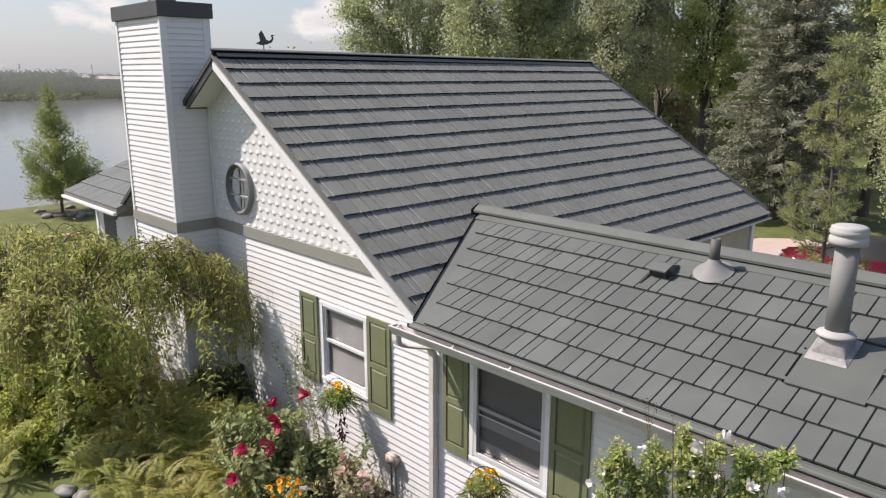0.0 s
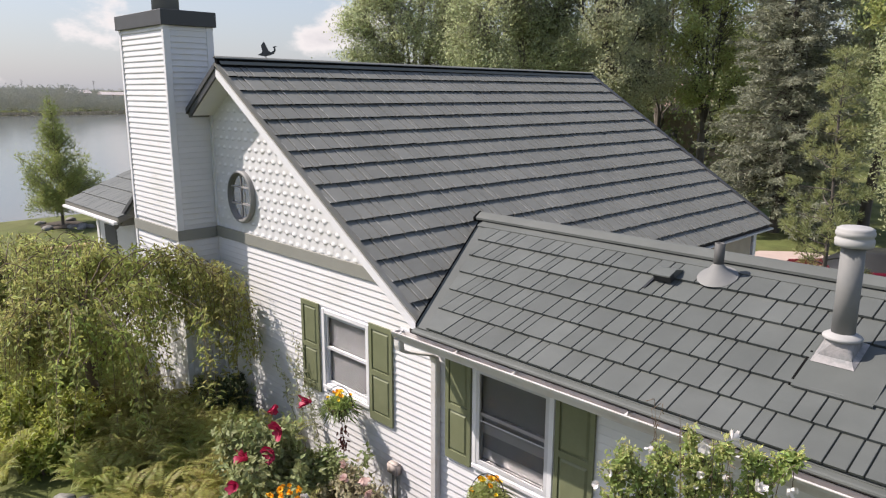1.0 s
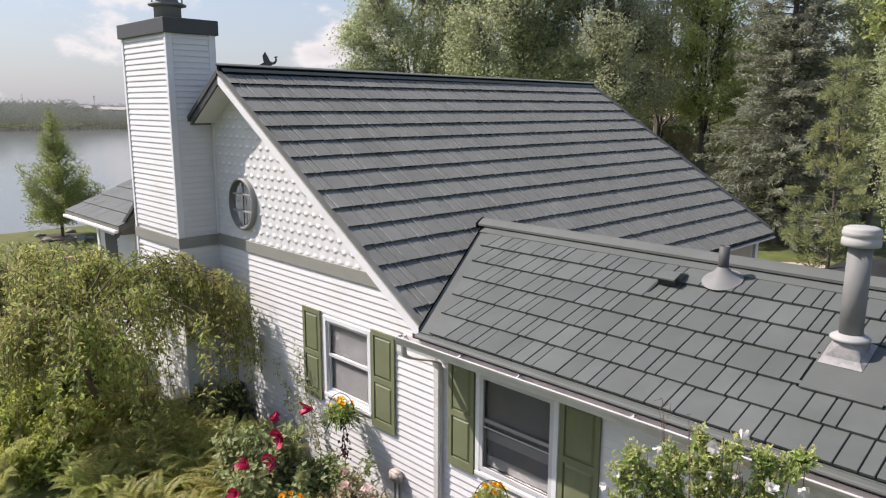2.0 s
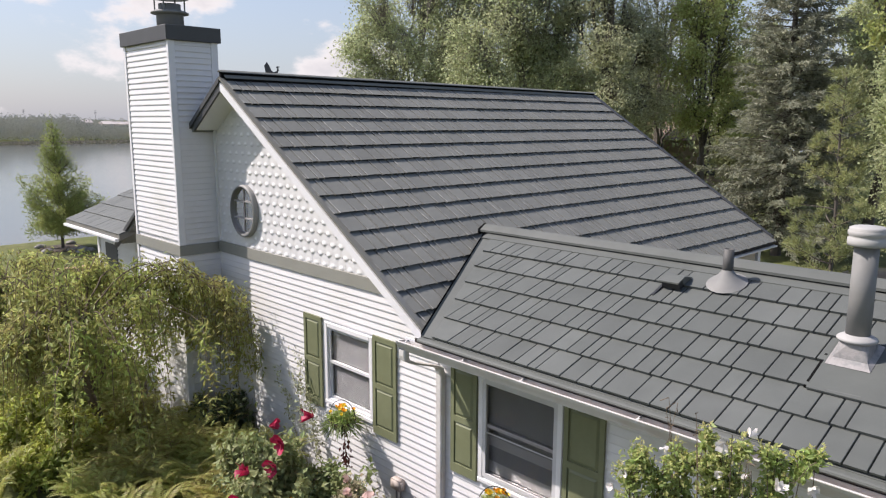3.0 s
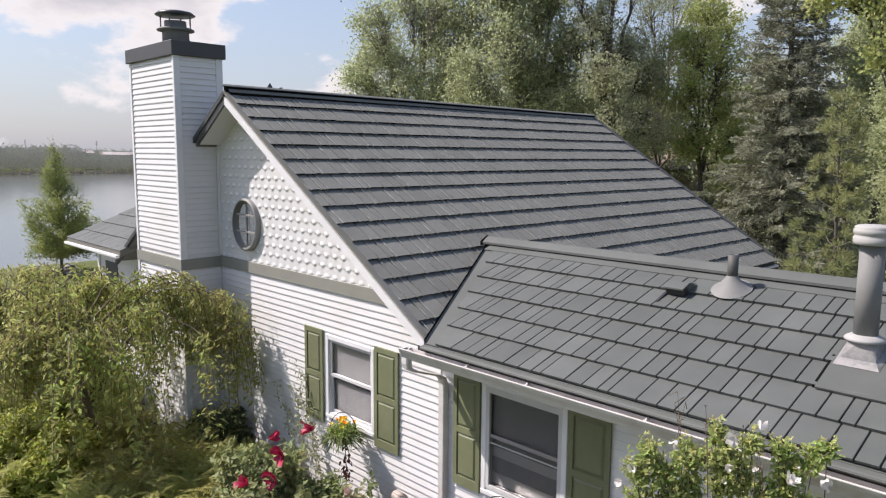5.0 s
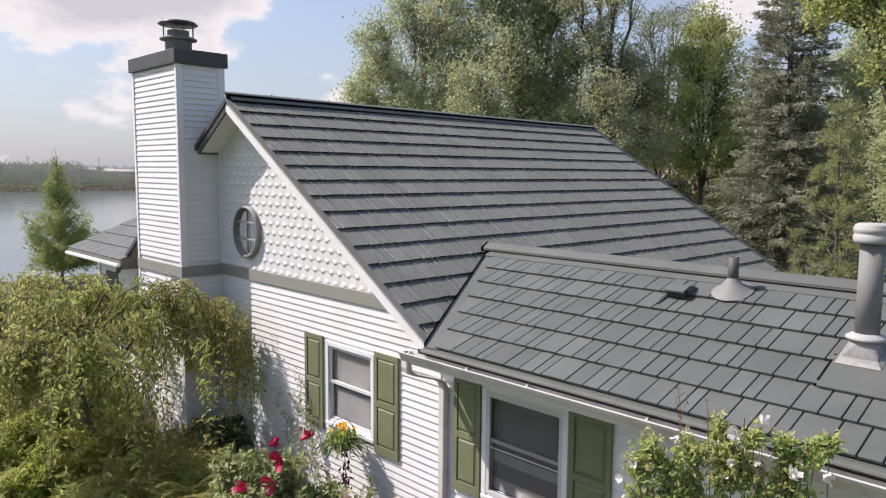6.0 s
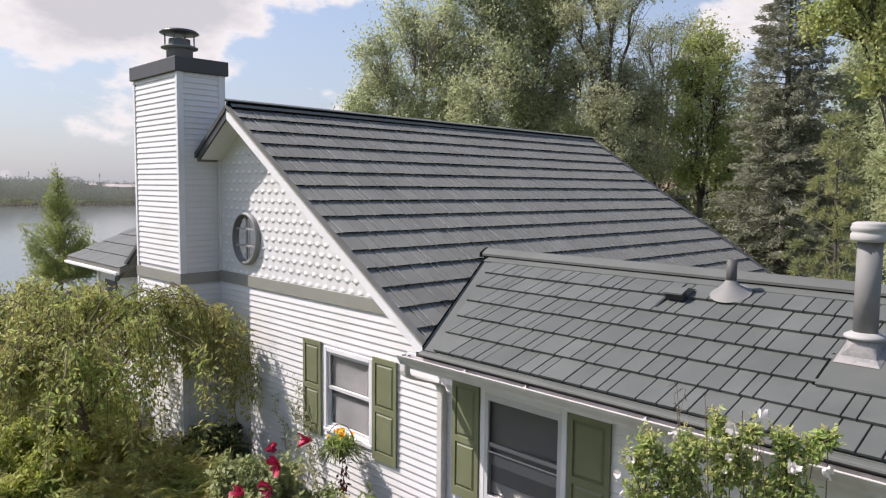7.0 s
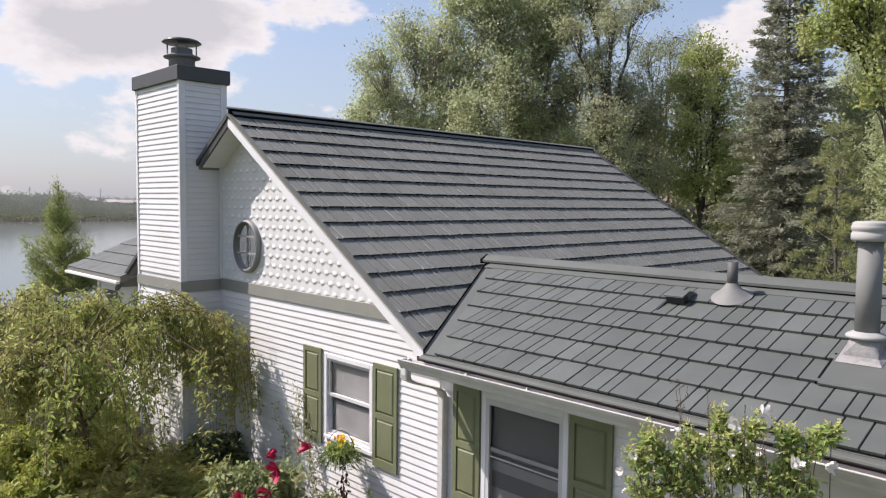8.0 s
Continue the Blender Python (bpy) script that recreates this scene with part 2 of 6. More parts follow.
# ---- mesh helpers ----


def thing(name, label, category, loc=(0, 0, 0), group="", kind=""):
    e = new(name)
    e.location = loc
    e.empty_display_size = 0.1
    return tagged(e, label, category, group, kind)


def finish(ob, parent, label):
    if parent is not None:
        ob.parent = parent
    if label:
        ob["label"] = label
    return ob


def part(name, bm, mat, parent=None, label="", smooth=False):
    me = bpy.data.meshes.new(name)
    bmesh.ops.recalc_face_normals(bm, faces=bm.faces[:])
    bm.to_mesh(me)
    bm.free()
    me.materials.append(mat)
    if smooth:
        me.shade_smooth()
    return finish(new(name, me), parent, label)


def raw(name, verts, quads, mat, parent=None, label="", smooth=False):
    """A mesh from arrays of corners and quads (or triangles)."""
    verts, quads = np.asarray(verts, dtype=np.float32), np.asarray(quads, dtype=np.int32)
    me = bpy.data.meshes.new(name)
    k = quads.shape[1]
    me.vertices.add(len(verts)); me.vertices.foreach_set("co", verts.ravel())
    me.loops.add(quads.size); me.loops.foreach_set("vertex_index", quads.ravel())
    me.polygons.add(len(quads)); me.polygons.foreach_set("loop_start", np.arange(len(quads), dtype=np.int32) * k)
    me.update(calc_edges=True)
    me.materials.append(mat)
    me.shade_smooth() if smooth else me.shade_flat()
    return finish(new(name, me), parent, label)


def box(bm, x0, x1, y0, y1, z0, z1):
    v = [bm.verts.new((x, y, z)) for z in (z0, z1) for y in (y0, y1) for x in (x0, x1)]
    for f in ((0, 1, 3, 2), (4, 6, 7, 5), (0, 4, 5, 1), (2, 3, 7, 6), (0, 2, 6, 4), (1, 5, 7, 3)):
        bm.faces.new([v[i] for i in f])


def bevelled(bm, w=0.006, seg=1):
    bmesh.ops.bevel(bm, geom=bm.edges[:], offset=w, segments=seg, affect="EDGES", profile=0.5)
    return bm


def one_box(x0, x1, y0, y1, z0, z1, w=0.0):
    bm = bmesh.new()
    box(bm, x0, x1, y0, y1, z0, z1)
    return bevelled(bm, w) if w else bm


def prism(bm, poly, axis, a, b):
    """A plane outline swept along an axis. poly: pairs in the other two axes, in order."""
    def at(p, s):
        return {"y": (p[0], s, p[1]), "x": (s, p[0], p[1]), "z": (p[0], p[1], s)}[axis]
    A = [bm.verts.new(at(p, a)) for p in poly]
    B = [bm.verts.new(at(p, b)) for p in poly]
    n = len(poly)
    bm.faces.new(A); bm.faces.new(B[::-1])
    for i in range(n):
        bm.faces.new((A[i], A[(i + 1) % n], B[(i + 1) % n], B[i]))
    return bm


def lathe(bm, profile, center=(0, 0, 0), n=24):
    """A turned form: profile is pairs of radius and height."""
    rings = []
    for r, z in profile:
        rings.append([bm.verts.new((center[0] + r * math.cos(2 * math.pi * k / n), center[1] + r * math.sin(2 * math.pi * k / n), center[2] + z)) for k in range(n)])
    for a, b in zip(rings, rings[1:]):
        for k in range(n):
            bm.faces.new((a[k], a[(k + 1) % n], b[(k + 1) % n], b[k]))
    for ring in (rings[0], rings[-1]):
        bm.faces.new(ring)
    return bm


def tubes(paths, n=6):
    """Corners and quads of tapered tubes. paths: pairs of points and radii."""
    V, Q, off = [], [], 0
    ang = np.linspace(0, 2 * np.pi, n, endpoint=False)
    for pts, rad in paths:
        pts = np.asarray(pts, float)
        rad = np.asarray(rad, float)
        t = np.gradient(pts, axis=0)
        t /= np.linalg.norm(t, axis=1, keepdims=True) + 1e-9
        ref = np.where(np.abs(t[:, 2:3]) > 0.9, np.array([[1.0, 0, 0]]), np.array([[0, 0, 1.0]]))
        u = np.cross(t, ref); u /= np.linalg.norm(u, axis=1, keepdims=True) + 1e-9
        w = np.cross(t, u)
        ring = pts[:, None] + rad[:, None, None] * (np.cos(ang)[None, :, None] * u[:, None] + np.sin(ang)[None, :, None] * w[:, None])
        V.append(ring.reshape(-1, 3))
        m = len(pts)
        i = np.arange(m - 1)[:, None] * n + np.arange(n)[None]
        j = np.arange(m - 1)[:, None] * n + (np.arange(n)[None] + 1) % n
        Q.append(np.stack([i, j, j + n, i + n], -1).reshape(-1, 4) + off)
        off += m * n
    return np.concatenate(V), np.concatenate(Q)


def leaf_mesh(rng, pos, size, ratio=0.5, axis=None, spread=1.0, fold=0.25, up=0.0, face=None):
    """Small folded leaves at pos. axis: the way that each points (random if None); face: the way that each one's blade looks."""
    n = len(pos)
    size = np.broadcast_to(np.asarray(size, float), (n,))[:, None]
    d = rng.normal(size=(n, 3))
    if axis is not None:
        d = d * spread + axis
    d /= np.linalg.norm(d, axis=1, keepdims=True) + 1e-9
    r = rng.normal(size=(n, 3)); r[:, 2] += up
    if face is not None:
        r = r * 0.45 + face
    s = np.cross(d, r); s /= np.linalg.norm(s, axis=1, keepdims=True) + 1e-9
    nn = np.cross(s, d)
    a = pos
    b = pos + d * size * 0.45 + s * size * ratio * 0.5 + nn * size * fold * 0.4
    c = pos + d * size
    e = pos + d * size * 0.45 - s * size * ratio * 0.5 + nn * size * fold * 0.4
    V = np.stack([a, b, c, e], 1).reshape(-1, 3)
    Q = np.arange(n * 4).reshape(n, 4)
    return V, Q


def merge(parts):
    V, Q, off = [], [], 0
    for v, q in parts:
        V.append(v); Q.append(q + off); off += len(v)
    return np.concatenate(V), np.concatenate(Q)

# ---- the house: dimensions ----
RIDGE_X, RIDGE_Z, EAVE_X, EAVE_Z = -12.0, 6.245, -7.174, 3.080
SLOPE = (RIDGE_Z - EAVE_Z) / (EAVE_X - RIDGE_X)
VERGE_Y, TILE_Y, BACK_Y = -0.43, -0.395, 10.05
WEST_X = 2 * RIDGE_X - EAVE_X
WR_Y, WR_Z, WE_Y, WE_Z = 1.80, 3.98, -0.611, 3.098
WSLOPE = (WR_Z - WE_Z) / (WR_Y - WE_Y)
WALL_LAP, CHIMNEY_LAP = 0.1008, 0.0988
house = thing("house", "white vinyl-sided house with charcoal metal shingle roofs and green shutters", "house")


def zmain(x):
    return RIDGE_Z - SLOPE * abs(x - RIDGE_X)


# openings in the gable wall: x0, x1, z0, z1
WIN1 = (-9.764, -8.714, 1.375, 2.535)
WIN2 = (-6.531, -5.393, 1.29, 2.585)


def wall_with_hole(name, x0, x1, z0, top, hole, y0=0.0, y1=0.14):
    bm = bmesh.new()
    a, b, c, d = hole
    box(bm, x0, a, y0, y1, z0, top)
    box(bm, b, x1, y0, y1, z0, top)
    box(bm, a, b, y0, y1, z0, c)
    box(bm, a, b, y0, y1, d, top)
    return part(name, bm, M_SIDING, house)


gable_wall = wall_with_hole("gable_wall", -16.9, -7.27, -0.3, 2.9, WIN1)
bm = bmesh.new()
prism(bm, [(-16.9, 2.9), (-7.27, 2.9), (-7.27, zmain(-7.27) - 0.14), (RIDGE_X, RIDGE_Z - 0.16), (-16.9, zmain(-16.9) - 0.14)], "y", 0.0, 0.14)
gable_top = part("gable_top_wall", bm, M_SIDING, house)
wing_wall = wall_with_hole("wing_wall", -7.27, 5.0, -0.3, 2.9, WIN2)
# Tan base colour carries the eave's shade on this white-sided wall.
side_wall = part("side_wall", one_box(-7.41, -7.27, 0.14, 9.46, -0.3, 2.9), material("shade_toned_side_wall", (0.36, 0.31, 0.235), 0.7, vary=0.1, scale=3), house)
bm = bmesh.new()
prism(bm, [(-16.9, -0.3), (-7.27, -0.3), (-7.27, zmain(-7.27) - 0.14), (RIDGE_X, RIDGE_Z - 0.16), (-16.9, zmain(-16.9) - 0.14)], "y", 9.6, 9.74)
part("back_wall", bm, M_SIDING, house)
part("lake_wall", one_box(-17.0, -16.86, 0.14, 9.6, -0.3, 2.9), M_SIDING, house)
part("wing_back_wall", one_box(-7.27, 5.0, 3.9, 4.04, -0.3, 3.0), M_SIDING, house)
part("wing_end_wall", one_box(5.0, 5.14, 0.0, 4.04, -0.3, 3.2), M_SIDING, house)
part("room_floor", one_box(-16.8, 5.0, 0.14, 9.6, 0.25, 0.45), M_ROOM, house)
part("room_ceiling", one_box(-16.8, 5.0, 0.14, 3.9, 2.76, 2.82), M_ROOM, house)
part("room_partition", one_box(-16.8, 4.9, 3.0, 3.1, 0.45, 2.76), M_ROOM, house)

# lap boards
BOARDS = {}


def lap_mesh(length, lap):
    key = (round(length, 3), lap)
    if key not in BOARDS:
        e, o = lap, 0.018
        prof = [(0.004, 0.0), (-o, 0.0), (-o - 0.001, 0.012), (-0.003, e), (0.004, e)]
        bm = bmesh.new()
        prism(bm, prof, "x", 0, length)
        me = bpy.data.meshes.new("siding_board")
        bmesh.ops.recalc_face_normals(bm, faces=bm.faces[:])
        bm.to_mesh(me); bm.free()
        me.materials.append(M_SIDING)
        BOARDS[key] = me
    return BOARDS[key]


def board(parent, x, y, z, length, turn=0.0, lap=WALL_LAP):
    ob = new("siding_board", lap_mesh(length, lap))
    ob.matrix_basis = pose(x, y, z, 0, 0, turn)
    ob.parent = parent


def clad(parent, x0, x1, z0, z1, holes=(), y=0.0, limit=None):
    z = z0
    while z < z1 - 0.01:
        runs = [(x0, x1 if limit is None else min(x1, limit(z + WALL_LAP)))]
        for a, b, c, d in holes:
            if z + WALL_LAP > c and z < d:
                nxt = []
                for p, q in runs:
                    if a > p and b < q:
                        nxt += [(p, a), (b, q)]
                    else:
                        nxt.append((p, q))
                runs = nxt
        for p, q in runs:
            if q - p > 0.05:
                board(parent, p, y, z, q - p)
        z += WALL_LAP


# the round-cut shingles of the gable
def round_shingle_mesh():
    w, h, rows, cols = 0.208, 0.19, 9, 12
    V, Q = [], []
    for j in range(rows + 1):
        z = h * (j / rows) ** 1.4
        half = w / 2 * math.sqrt(max(0.10, 1 - max(0.0, (0.05 - z) / 0.05) ** 2))
        for i in range(cols + 1):
            x = half * (2 * i / cols - 1)
            bulge = math.sqrt(max(0.0, 1 - (x / 0.050) ** 2 - ((z - 0.020) / 0.034) ** 2))
            V.append((x, -0.003 - 0.016 * bulge, z))
    n = cols + 1
    for j in range(rows):
        for i in range(cols):
            Q.append((j * n + i, j * n + i + 1, (j + 1) * n + i + 1, (j + 1) * n + i))
    k = len(V)
    V += [(x, 0.0, z) for x, y, z in V[:n]]
    Q += [(k + i, k + i + 1, i + 1, i) for i in range(cols)]
    me = bpy.data.meshes.new("round_shingle")
    me.from_pydata(V, [], Q)
    me.update()
    me.materials.append(M_SHINGLE)
    me.polygons.foreach_set("use_smooth", [k < rows * cols for k in range(len(me.polygons))])
    return me


# oculus, trim
OCX, OCZ, OCR = -12.115, 4.08, 0.40


def shingle_gable():
    me = round_shingle_mesh()
    row = 0
    z = 3.45
    while z < 6.1:
        x = -13.0 + (0.106 if row % 2 else 0)
        while x < -8.2:
            inside = zmain(x + 0.1) - 0.16 > z + 0.06
            clear = math.hypot(x - OCX, z + 0.08 - OCZ) > OCR + 0.03
            if inside and clear:
                ob = new("round_shingle", me)
                ob.location = (x, 0.0, z)
                ob.parent = gable_top
            x += 0.212
        z += 0.1574
        row += 1


def oculus():
    w = thing("round_window", "", "")
    w.parent = house
    n = 40

    def ring(profile):
        bm = bmesh.new()
        rings = []
        for r, y in profile:
            rings.append([bm.verts.new((OCX + r * math.cos(2 * math.pi * k / n), y, OCZ + r * 1.08 * math.sin(2 * math.pi * k / n))) for k in range(n)])
        for a, b in zip(rings, rings[1:]):
            for k in range(n):
                bm.faces.new((a[k], a[(k + 1) % n], b[(k + 1) % n], b[k]))
        return bm

    part("skirt", ring([(OCR + 0.02, 0.0), (OCR + 0.02, -0.07), (OCR + 0.012, -0.085), (OCR - 0.008, -0.09)]), M_OCSKIRT, w, "grey outer rim, paled for its sheen", smooth=True)
    part("window_frame", ring([(OCR - 0.008, -0.09), (OCR - 0.03, -0.087), (OCR - 0.036, -0.045), (OCR - 0.06, -0.04), (OCR - 0.066, -0.015)]), M_OCFRAME, w, "grey round window frame, darkened for its shaded reveal", smooth=True)

    def disc(r, y):
        bm = bmesh.new()
        bm.faces.new([bm.verts.new((OCX + r * math.cos(2 * math.pi * k / n), y, OCZ + r * 1.08 * math.sin(2 * math.pi * k / n))) for k in range(n)])
        return bm

    part("pane", disc(OCR - 0.045, -0.030), M_GLASS, w)
    # Dark disc close behind the pane paints the dimness of the room.
    part("backing", disc(OCR - 0.05, -0.012), M_BLIND, w, "dark disc painted for the unlit room behind the glass")
    for a, b, c, d in [(-0.013, 0.013, -0.36, 0.36), (-0.33, -0.014, 0.155, 0.181), (0.014, 0.33, 0.155, 0.181), (-0.34, -0.014, -0.135, -0.109), (0.014, 0.34, -0.135, -0.109)]:
        part("muntin", one_box(OCX + a, OCX + b, -0.046, -0.034, OCZ + c, OCZ + d), M_STORM, w)


# windows and shutters
def sash_window(hole, rail=0.52, screened=False):
    a, b, c, d = hole
    w = thing("window", "", "")
    w.parent = house
    t = 0.06
    # casing, proud of the lap boards
    for nm, (x0, x1, z0, z1) in {"jamb": (a - t, a + 0.012, c - 0.02, d + t), "jamb.": (b - 0.012, b + t, c - 0.02, d + t), "head": (a + 0.012, b - 0.012, d - 0.012, d + t), "sill": (a - t, b + t, c - 0.075, c - 0.02)}.items():
        y0 = -0.055 if nm == "sill" else -0.045
        part(nm.strip("."), one_box(x0, x1, y0, 0.10, z0, z1, 0.006), M_TRIMW, w)
    part("inner_sill", one_box(a + 0.012, b - 0.012, -0.03, 0.10, c - 0.018, c + 0.012), M_TRIMW, w)
    zm = c + (d - c) * rail
    for nm, z0, z1, y in (("upper_sash", zm - 0.02, d - 0.012, -0.014), ("lower_sash", c + 0.012, zm + 0.02, 0.012)):
        s = 0.045
        bm = bmesh.new()
        box(bm, a + 0.012, a + 0.012 + s, y, y + 0.024, z0, z1)
        box(bm, b - 0.012 - s, b - 0.012, y, y + 0.024, z0, z1)
        box(bm, a + 0.012 + s, b - 0.012 - s, y, y + 0.024, z0, z0 + s)
        box(bm, a + 0.012 + s, b - 0.012 - s, y, y + 0.024, z1 - s, z1)
        sash = part(nm, bm, M_STORM if screened else M_SASH, w)
        pane = part("pane", one_box(a + 0.05, b - 0.05, y + 0.010, y + 0.014, z0 + 0.038, z1 - 0.038), M_GLASS, sash)
        pane.visible_shadow = False
    if screened:
        # frame of the storm window in front, with its thin cross bar
        bm = bmesh.new()
        for x0, x1, z0, z1 in ((a + 0.004, a + 0.062, c + 0.012, d - 0.012), (b - 0.062, b - 0.004, c + 0.012, d - 0.012), (a + 0.062, b - 0.062, d - 0.085, d - 0.012), (a + 0.062, b - 0.062, c + 0.012, c + 0.06)):
            box(bm, x0, x1, -0.040, -0.018, z0, z1)
        part("storm_frame", bm, M_SASH, w)
        part("cross_bar", one_box(a + 0.062, b - 0.062, -0.034, -0.026, zm - 0.085, zm - 0.07), M_SASH, w)
    return w


def shutter(x0, x1, z0, z1):
    s = thing("shutter", "", "")
    s.parent = house
    y = -0.022
    st = 0.06
    zs = z0 + (z1 - z0) * 0.50
    bm = bmesh.new()
    box(bm, x0, x0 + st, y - 0.028, y, z0, z1)
    box(bm, x1 - st, x1, y - 0.028, y, z0, z1)
    for p, q in ((z0, z0 + 0.12), (zs - 0.04, zs + 0.04), (z1 - 0.075, z1)):
        box(bm, x0 + st, x1 - st, y - 0.028, y, p, q)
    part("shutter_frame", bm, M_SHUTTER, s)
    for p, q in ((z0 + 0.12, zs - 0.04), (zs + 0.04, z1 - 0.075)):
        bm = bmesh.new()
        xa, xb = x0 + st, x1 - st
        box(bm, xa, xb, y - 0.008, y, p, q)
        lo = [bm.verts.new(v) for v in ((xa + 0.012, y - 0.009, p + 0.012), (xb - 0.012, y - 0.009, p + 0.012), (xb - 0.012, y - 0.009, q - 0.012), (xa + 0.012, y - 0.009, q - 0.012))]
        hi = [bm.verts.new(v) for v in ((xa + 0.04, y - 0.027, p + 0.04), (xb - 0.04, y - 0.027, p + 0.04), (xb - 0.04, y - 0.027, q - 0.04), (xa + 0.04, y - 0.027, q - 0.04))]
        bm.faces.new(hi)
        for i in range(4):
            bm.faces.new((lo[i], lo[(i + 1) % 4], hi[(i + 1) % 4], hi[i]))
        part("raised_panel", bm, M_SHUTTER, s)


oculus()
for hole in (WIN1, WIN2):
    sash_window(hole, screened=hole is WIN2)
for x0, x1 in ((-10.374, -9.90), (-8.642, -8.134), (-7.064, -6.618), (-5.311, -4.792)):
    shutter(x0, x1, 1.185, 2.64)
# insect screens behind the sashes
for hole in (WIN1, WIN2):
    part("insect_screen", one_box(hole[0] + 0.02, hole[1] - 0.02, 0.046, 0.048, hole[2] + 0.02, hole[3] - 0.02), M_CURTAIN if hole is WIN1 else M_SCREEN_DARK, house, "grey insect screen behind the glass")

# bands painted for the rails and reflections seen through the screen
for z0, z1 in ((1.70, 1.82), (1.36, 1.50)):
    part("storm_rail", one_box(WIN2[0] + 0.05, WIN2[1] - 0.05, 0.040, 0.0455, z0, z1), M_STORM, house, "dull grey band painted for window rail and reflection")
# grey band and corner strips
part("band_board", one_box(-13.11, -8.0, -0.034, 0.002, 3.255, 3.45, 0.004), M_BAND, house, "grey painted trim band")
part("corner_strip", one_box(-13.12, -13.06, -0.035, 0.0, 3.455, 5.5), M_SIDING, house)

# ---- chimney ----
CX0, CX1, CY0, CY1, CTOP = -15.04, -13.13, -0.75, 0.13, 7.0
chimney = thing("chimney", "", "")
chimney.parent = house
part("core", one_box(CX0 + 0.02, CX1 - 0.02, CY0 + 0.02, CY1, -0.3, CTOP), M_SIDING, chimney)
for x0, x1, y0, y1 in ((CX0 - 0.012, CX0 + 0.07, CY0 - 0.012, CY0 + 0.07), (CX1 - 0.075, CX1 + 0.012, CY0 - 0.012, CY0 + 0.10), (CX1 - 0.1, CX1 + 0.008, CY1 - 0.12, CY1 + 0.008)):
    part("corner_post", one_box(x0, x1, y0, y1, -0.3, CTOP, 0.005), M_TRIMW, chimney)
bm = bmesh.new()
box(bm, CX0 - 0.02, CX1 + 0.02, CY0 - 0.02, CY0 + 0.03, 3.243, 3.43)
box(bm, CX1 - 0.03, CX1 + 0.02, CY0 + 0.03, -0.034, 3.243, 3.43)
part("band_board", bm, M_BAND, chimney, "grey painted trim band")
bm = bmesh.new()
o = 0.055
box(bm, CX0 - o, CX1 + o, CY0 - o, CY1 + o, CTOP - 0.06, CTOP + 0.19)
bmesh.ops.bevel(bm, geom=bm.edges[:], offset=0.008, segments=1, affect="EDGES")
part("shroud", bm, M_SHROUD, chimney, "dark metal chimney shroud")
FX, FY = -14.02, -0.29
T = CTOP + 0.18
part("flue", lathe(bmesh.new(), [(0.235, T), (0.232, T + 0.29), (0.238, T + 0.30)], (FX, FY, 0), 28), M_GALV, chimney, "grey metal flue", True)
part("flue_collar", lathe(bmesh.new(), [(0.24, T + 0.28), (0.325, T + 0.30), (0.328, T + 0.325), (0.24, T + 0.36), (0.19, T + 0.37), (0.19, T + 0.47)], (FX, FY, 0), 28), M_GALV, chimney, "", True)
part("rain_cap", lathe(bmesh.new(), [(0.33, T + 0.565), (0.352, T + 0.58), (0.30, T + 0.625), (0.15, T + 0.655), (0.01, T + 0.66)], (FX, FY, 0), 28), M_DARKMETAL, chimney, "dark domed rain cap", True)
for k in range(4):
    a = math.pi / 4 + k * math.pi / 2
    part("cap_strut", lathe(bmesh.new(), [(0.013, T + 0.30), (0.013, T + 0.59)], (FX + 0.27 * math.cos(a), FY + 0.27 * math.sin(a), 0), 6), M_GALV, chimney)

# ---- roof shells ----


def slab(name, corners, thick, mat, parent, label=""):
    """A sloping sheet: four corners of its upper face, thickness straight down."""
    bm = bmesh.new()
    A = [bm.verts.new(c) for c in corners]
    B = [bm.verts.new((c[0], c[1], c[2] - thick)) for c in corners]
    bm.faces.new(A); bm.faces.new(B[::-1])
    for i in range(4):
        bm.faces.new((A[i], A[(i + 1) % 4], B[(i + 1) % 4], B[i]))
    return part(name, bm, mat, parent, label)


E_ = EAVE_X + 0.02
W_ = WEST_X - 0.02
main_roof = slab("roof", [(E_, VERGE_Y + 0.02, zmain(E_)), (RIDGE_X, VERGE_Y + 0.02, RIDGE_Z), (RIDGE_X, BACK_Y, RIDGE_Z), (E_, BACK_Y, zmain(E_))], 0.10, M_ROOFTRIM, house, "charcoal metal shingle roof")
slab("lake_slope", [(RIDGE_X, VERGE_Y + 0.02, RIDGE_Z), (W_, VERGE_Y + 0.02, zmain(W_)), (W_, BACK_Y, zmain(W_)), (RIDGE_X, BACK_Y, RIDGE_Z)], 0.10, M_ROOFTRIM, house)
WX1 = 5.4
VA, VB = -6.99, -8.18   # foot and head of the valley edge
wing_roof = slab("wing_roof", [(VA, WE_Y, WE_Z), (WX1, WE_Y, WE_Z), (WX1, WR_Y, WR_Z), (VB, WR_Y, WR_Z)], 0.08, M_ROOFTONED, house, "charcoal metal shingle roof over the wing")
slab("wing_back_slope", [(VB, WR_Y, WR_Z), (WX1, WR_Y, WR_Z), (WX1, 2 * WR_Y - WE_Y, WE_Z), (VA, 2 * WR_Y - WE_Y, WE_Z)], 0.08, M_ROOFTRIM, house)
# flat strip along the valley edge, and black put in for its shade line
EDGE = 0.05
bm = bmesh.new()
va, vb = Vector((VA, WE_Y, WE_Z)), Vector((VB, WR_Y + 0.02, WR_Z))
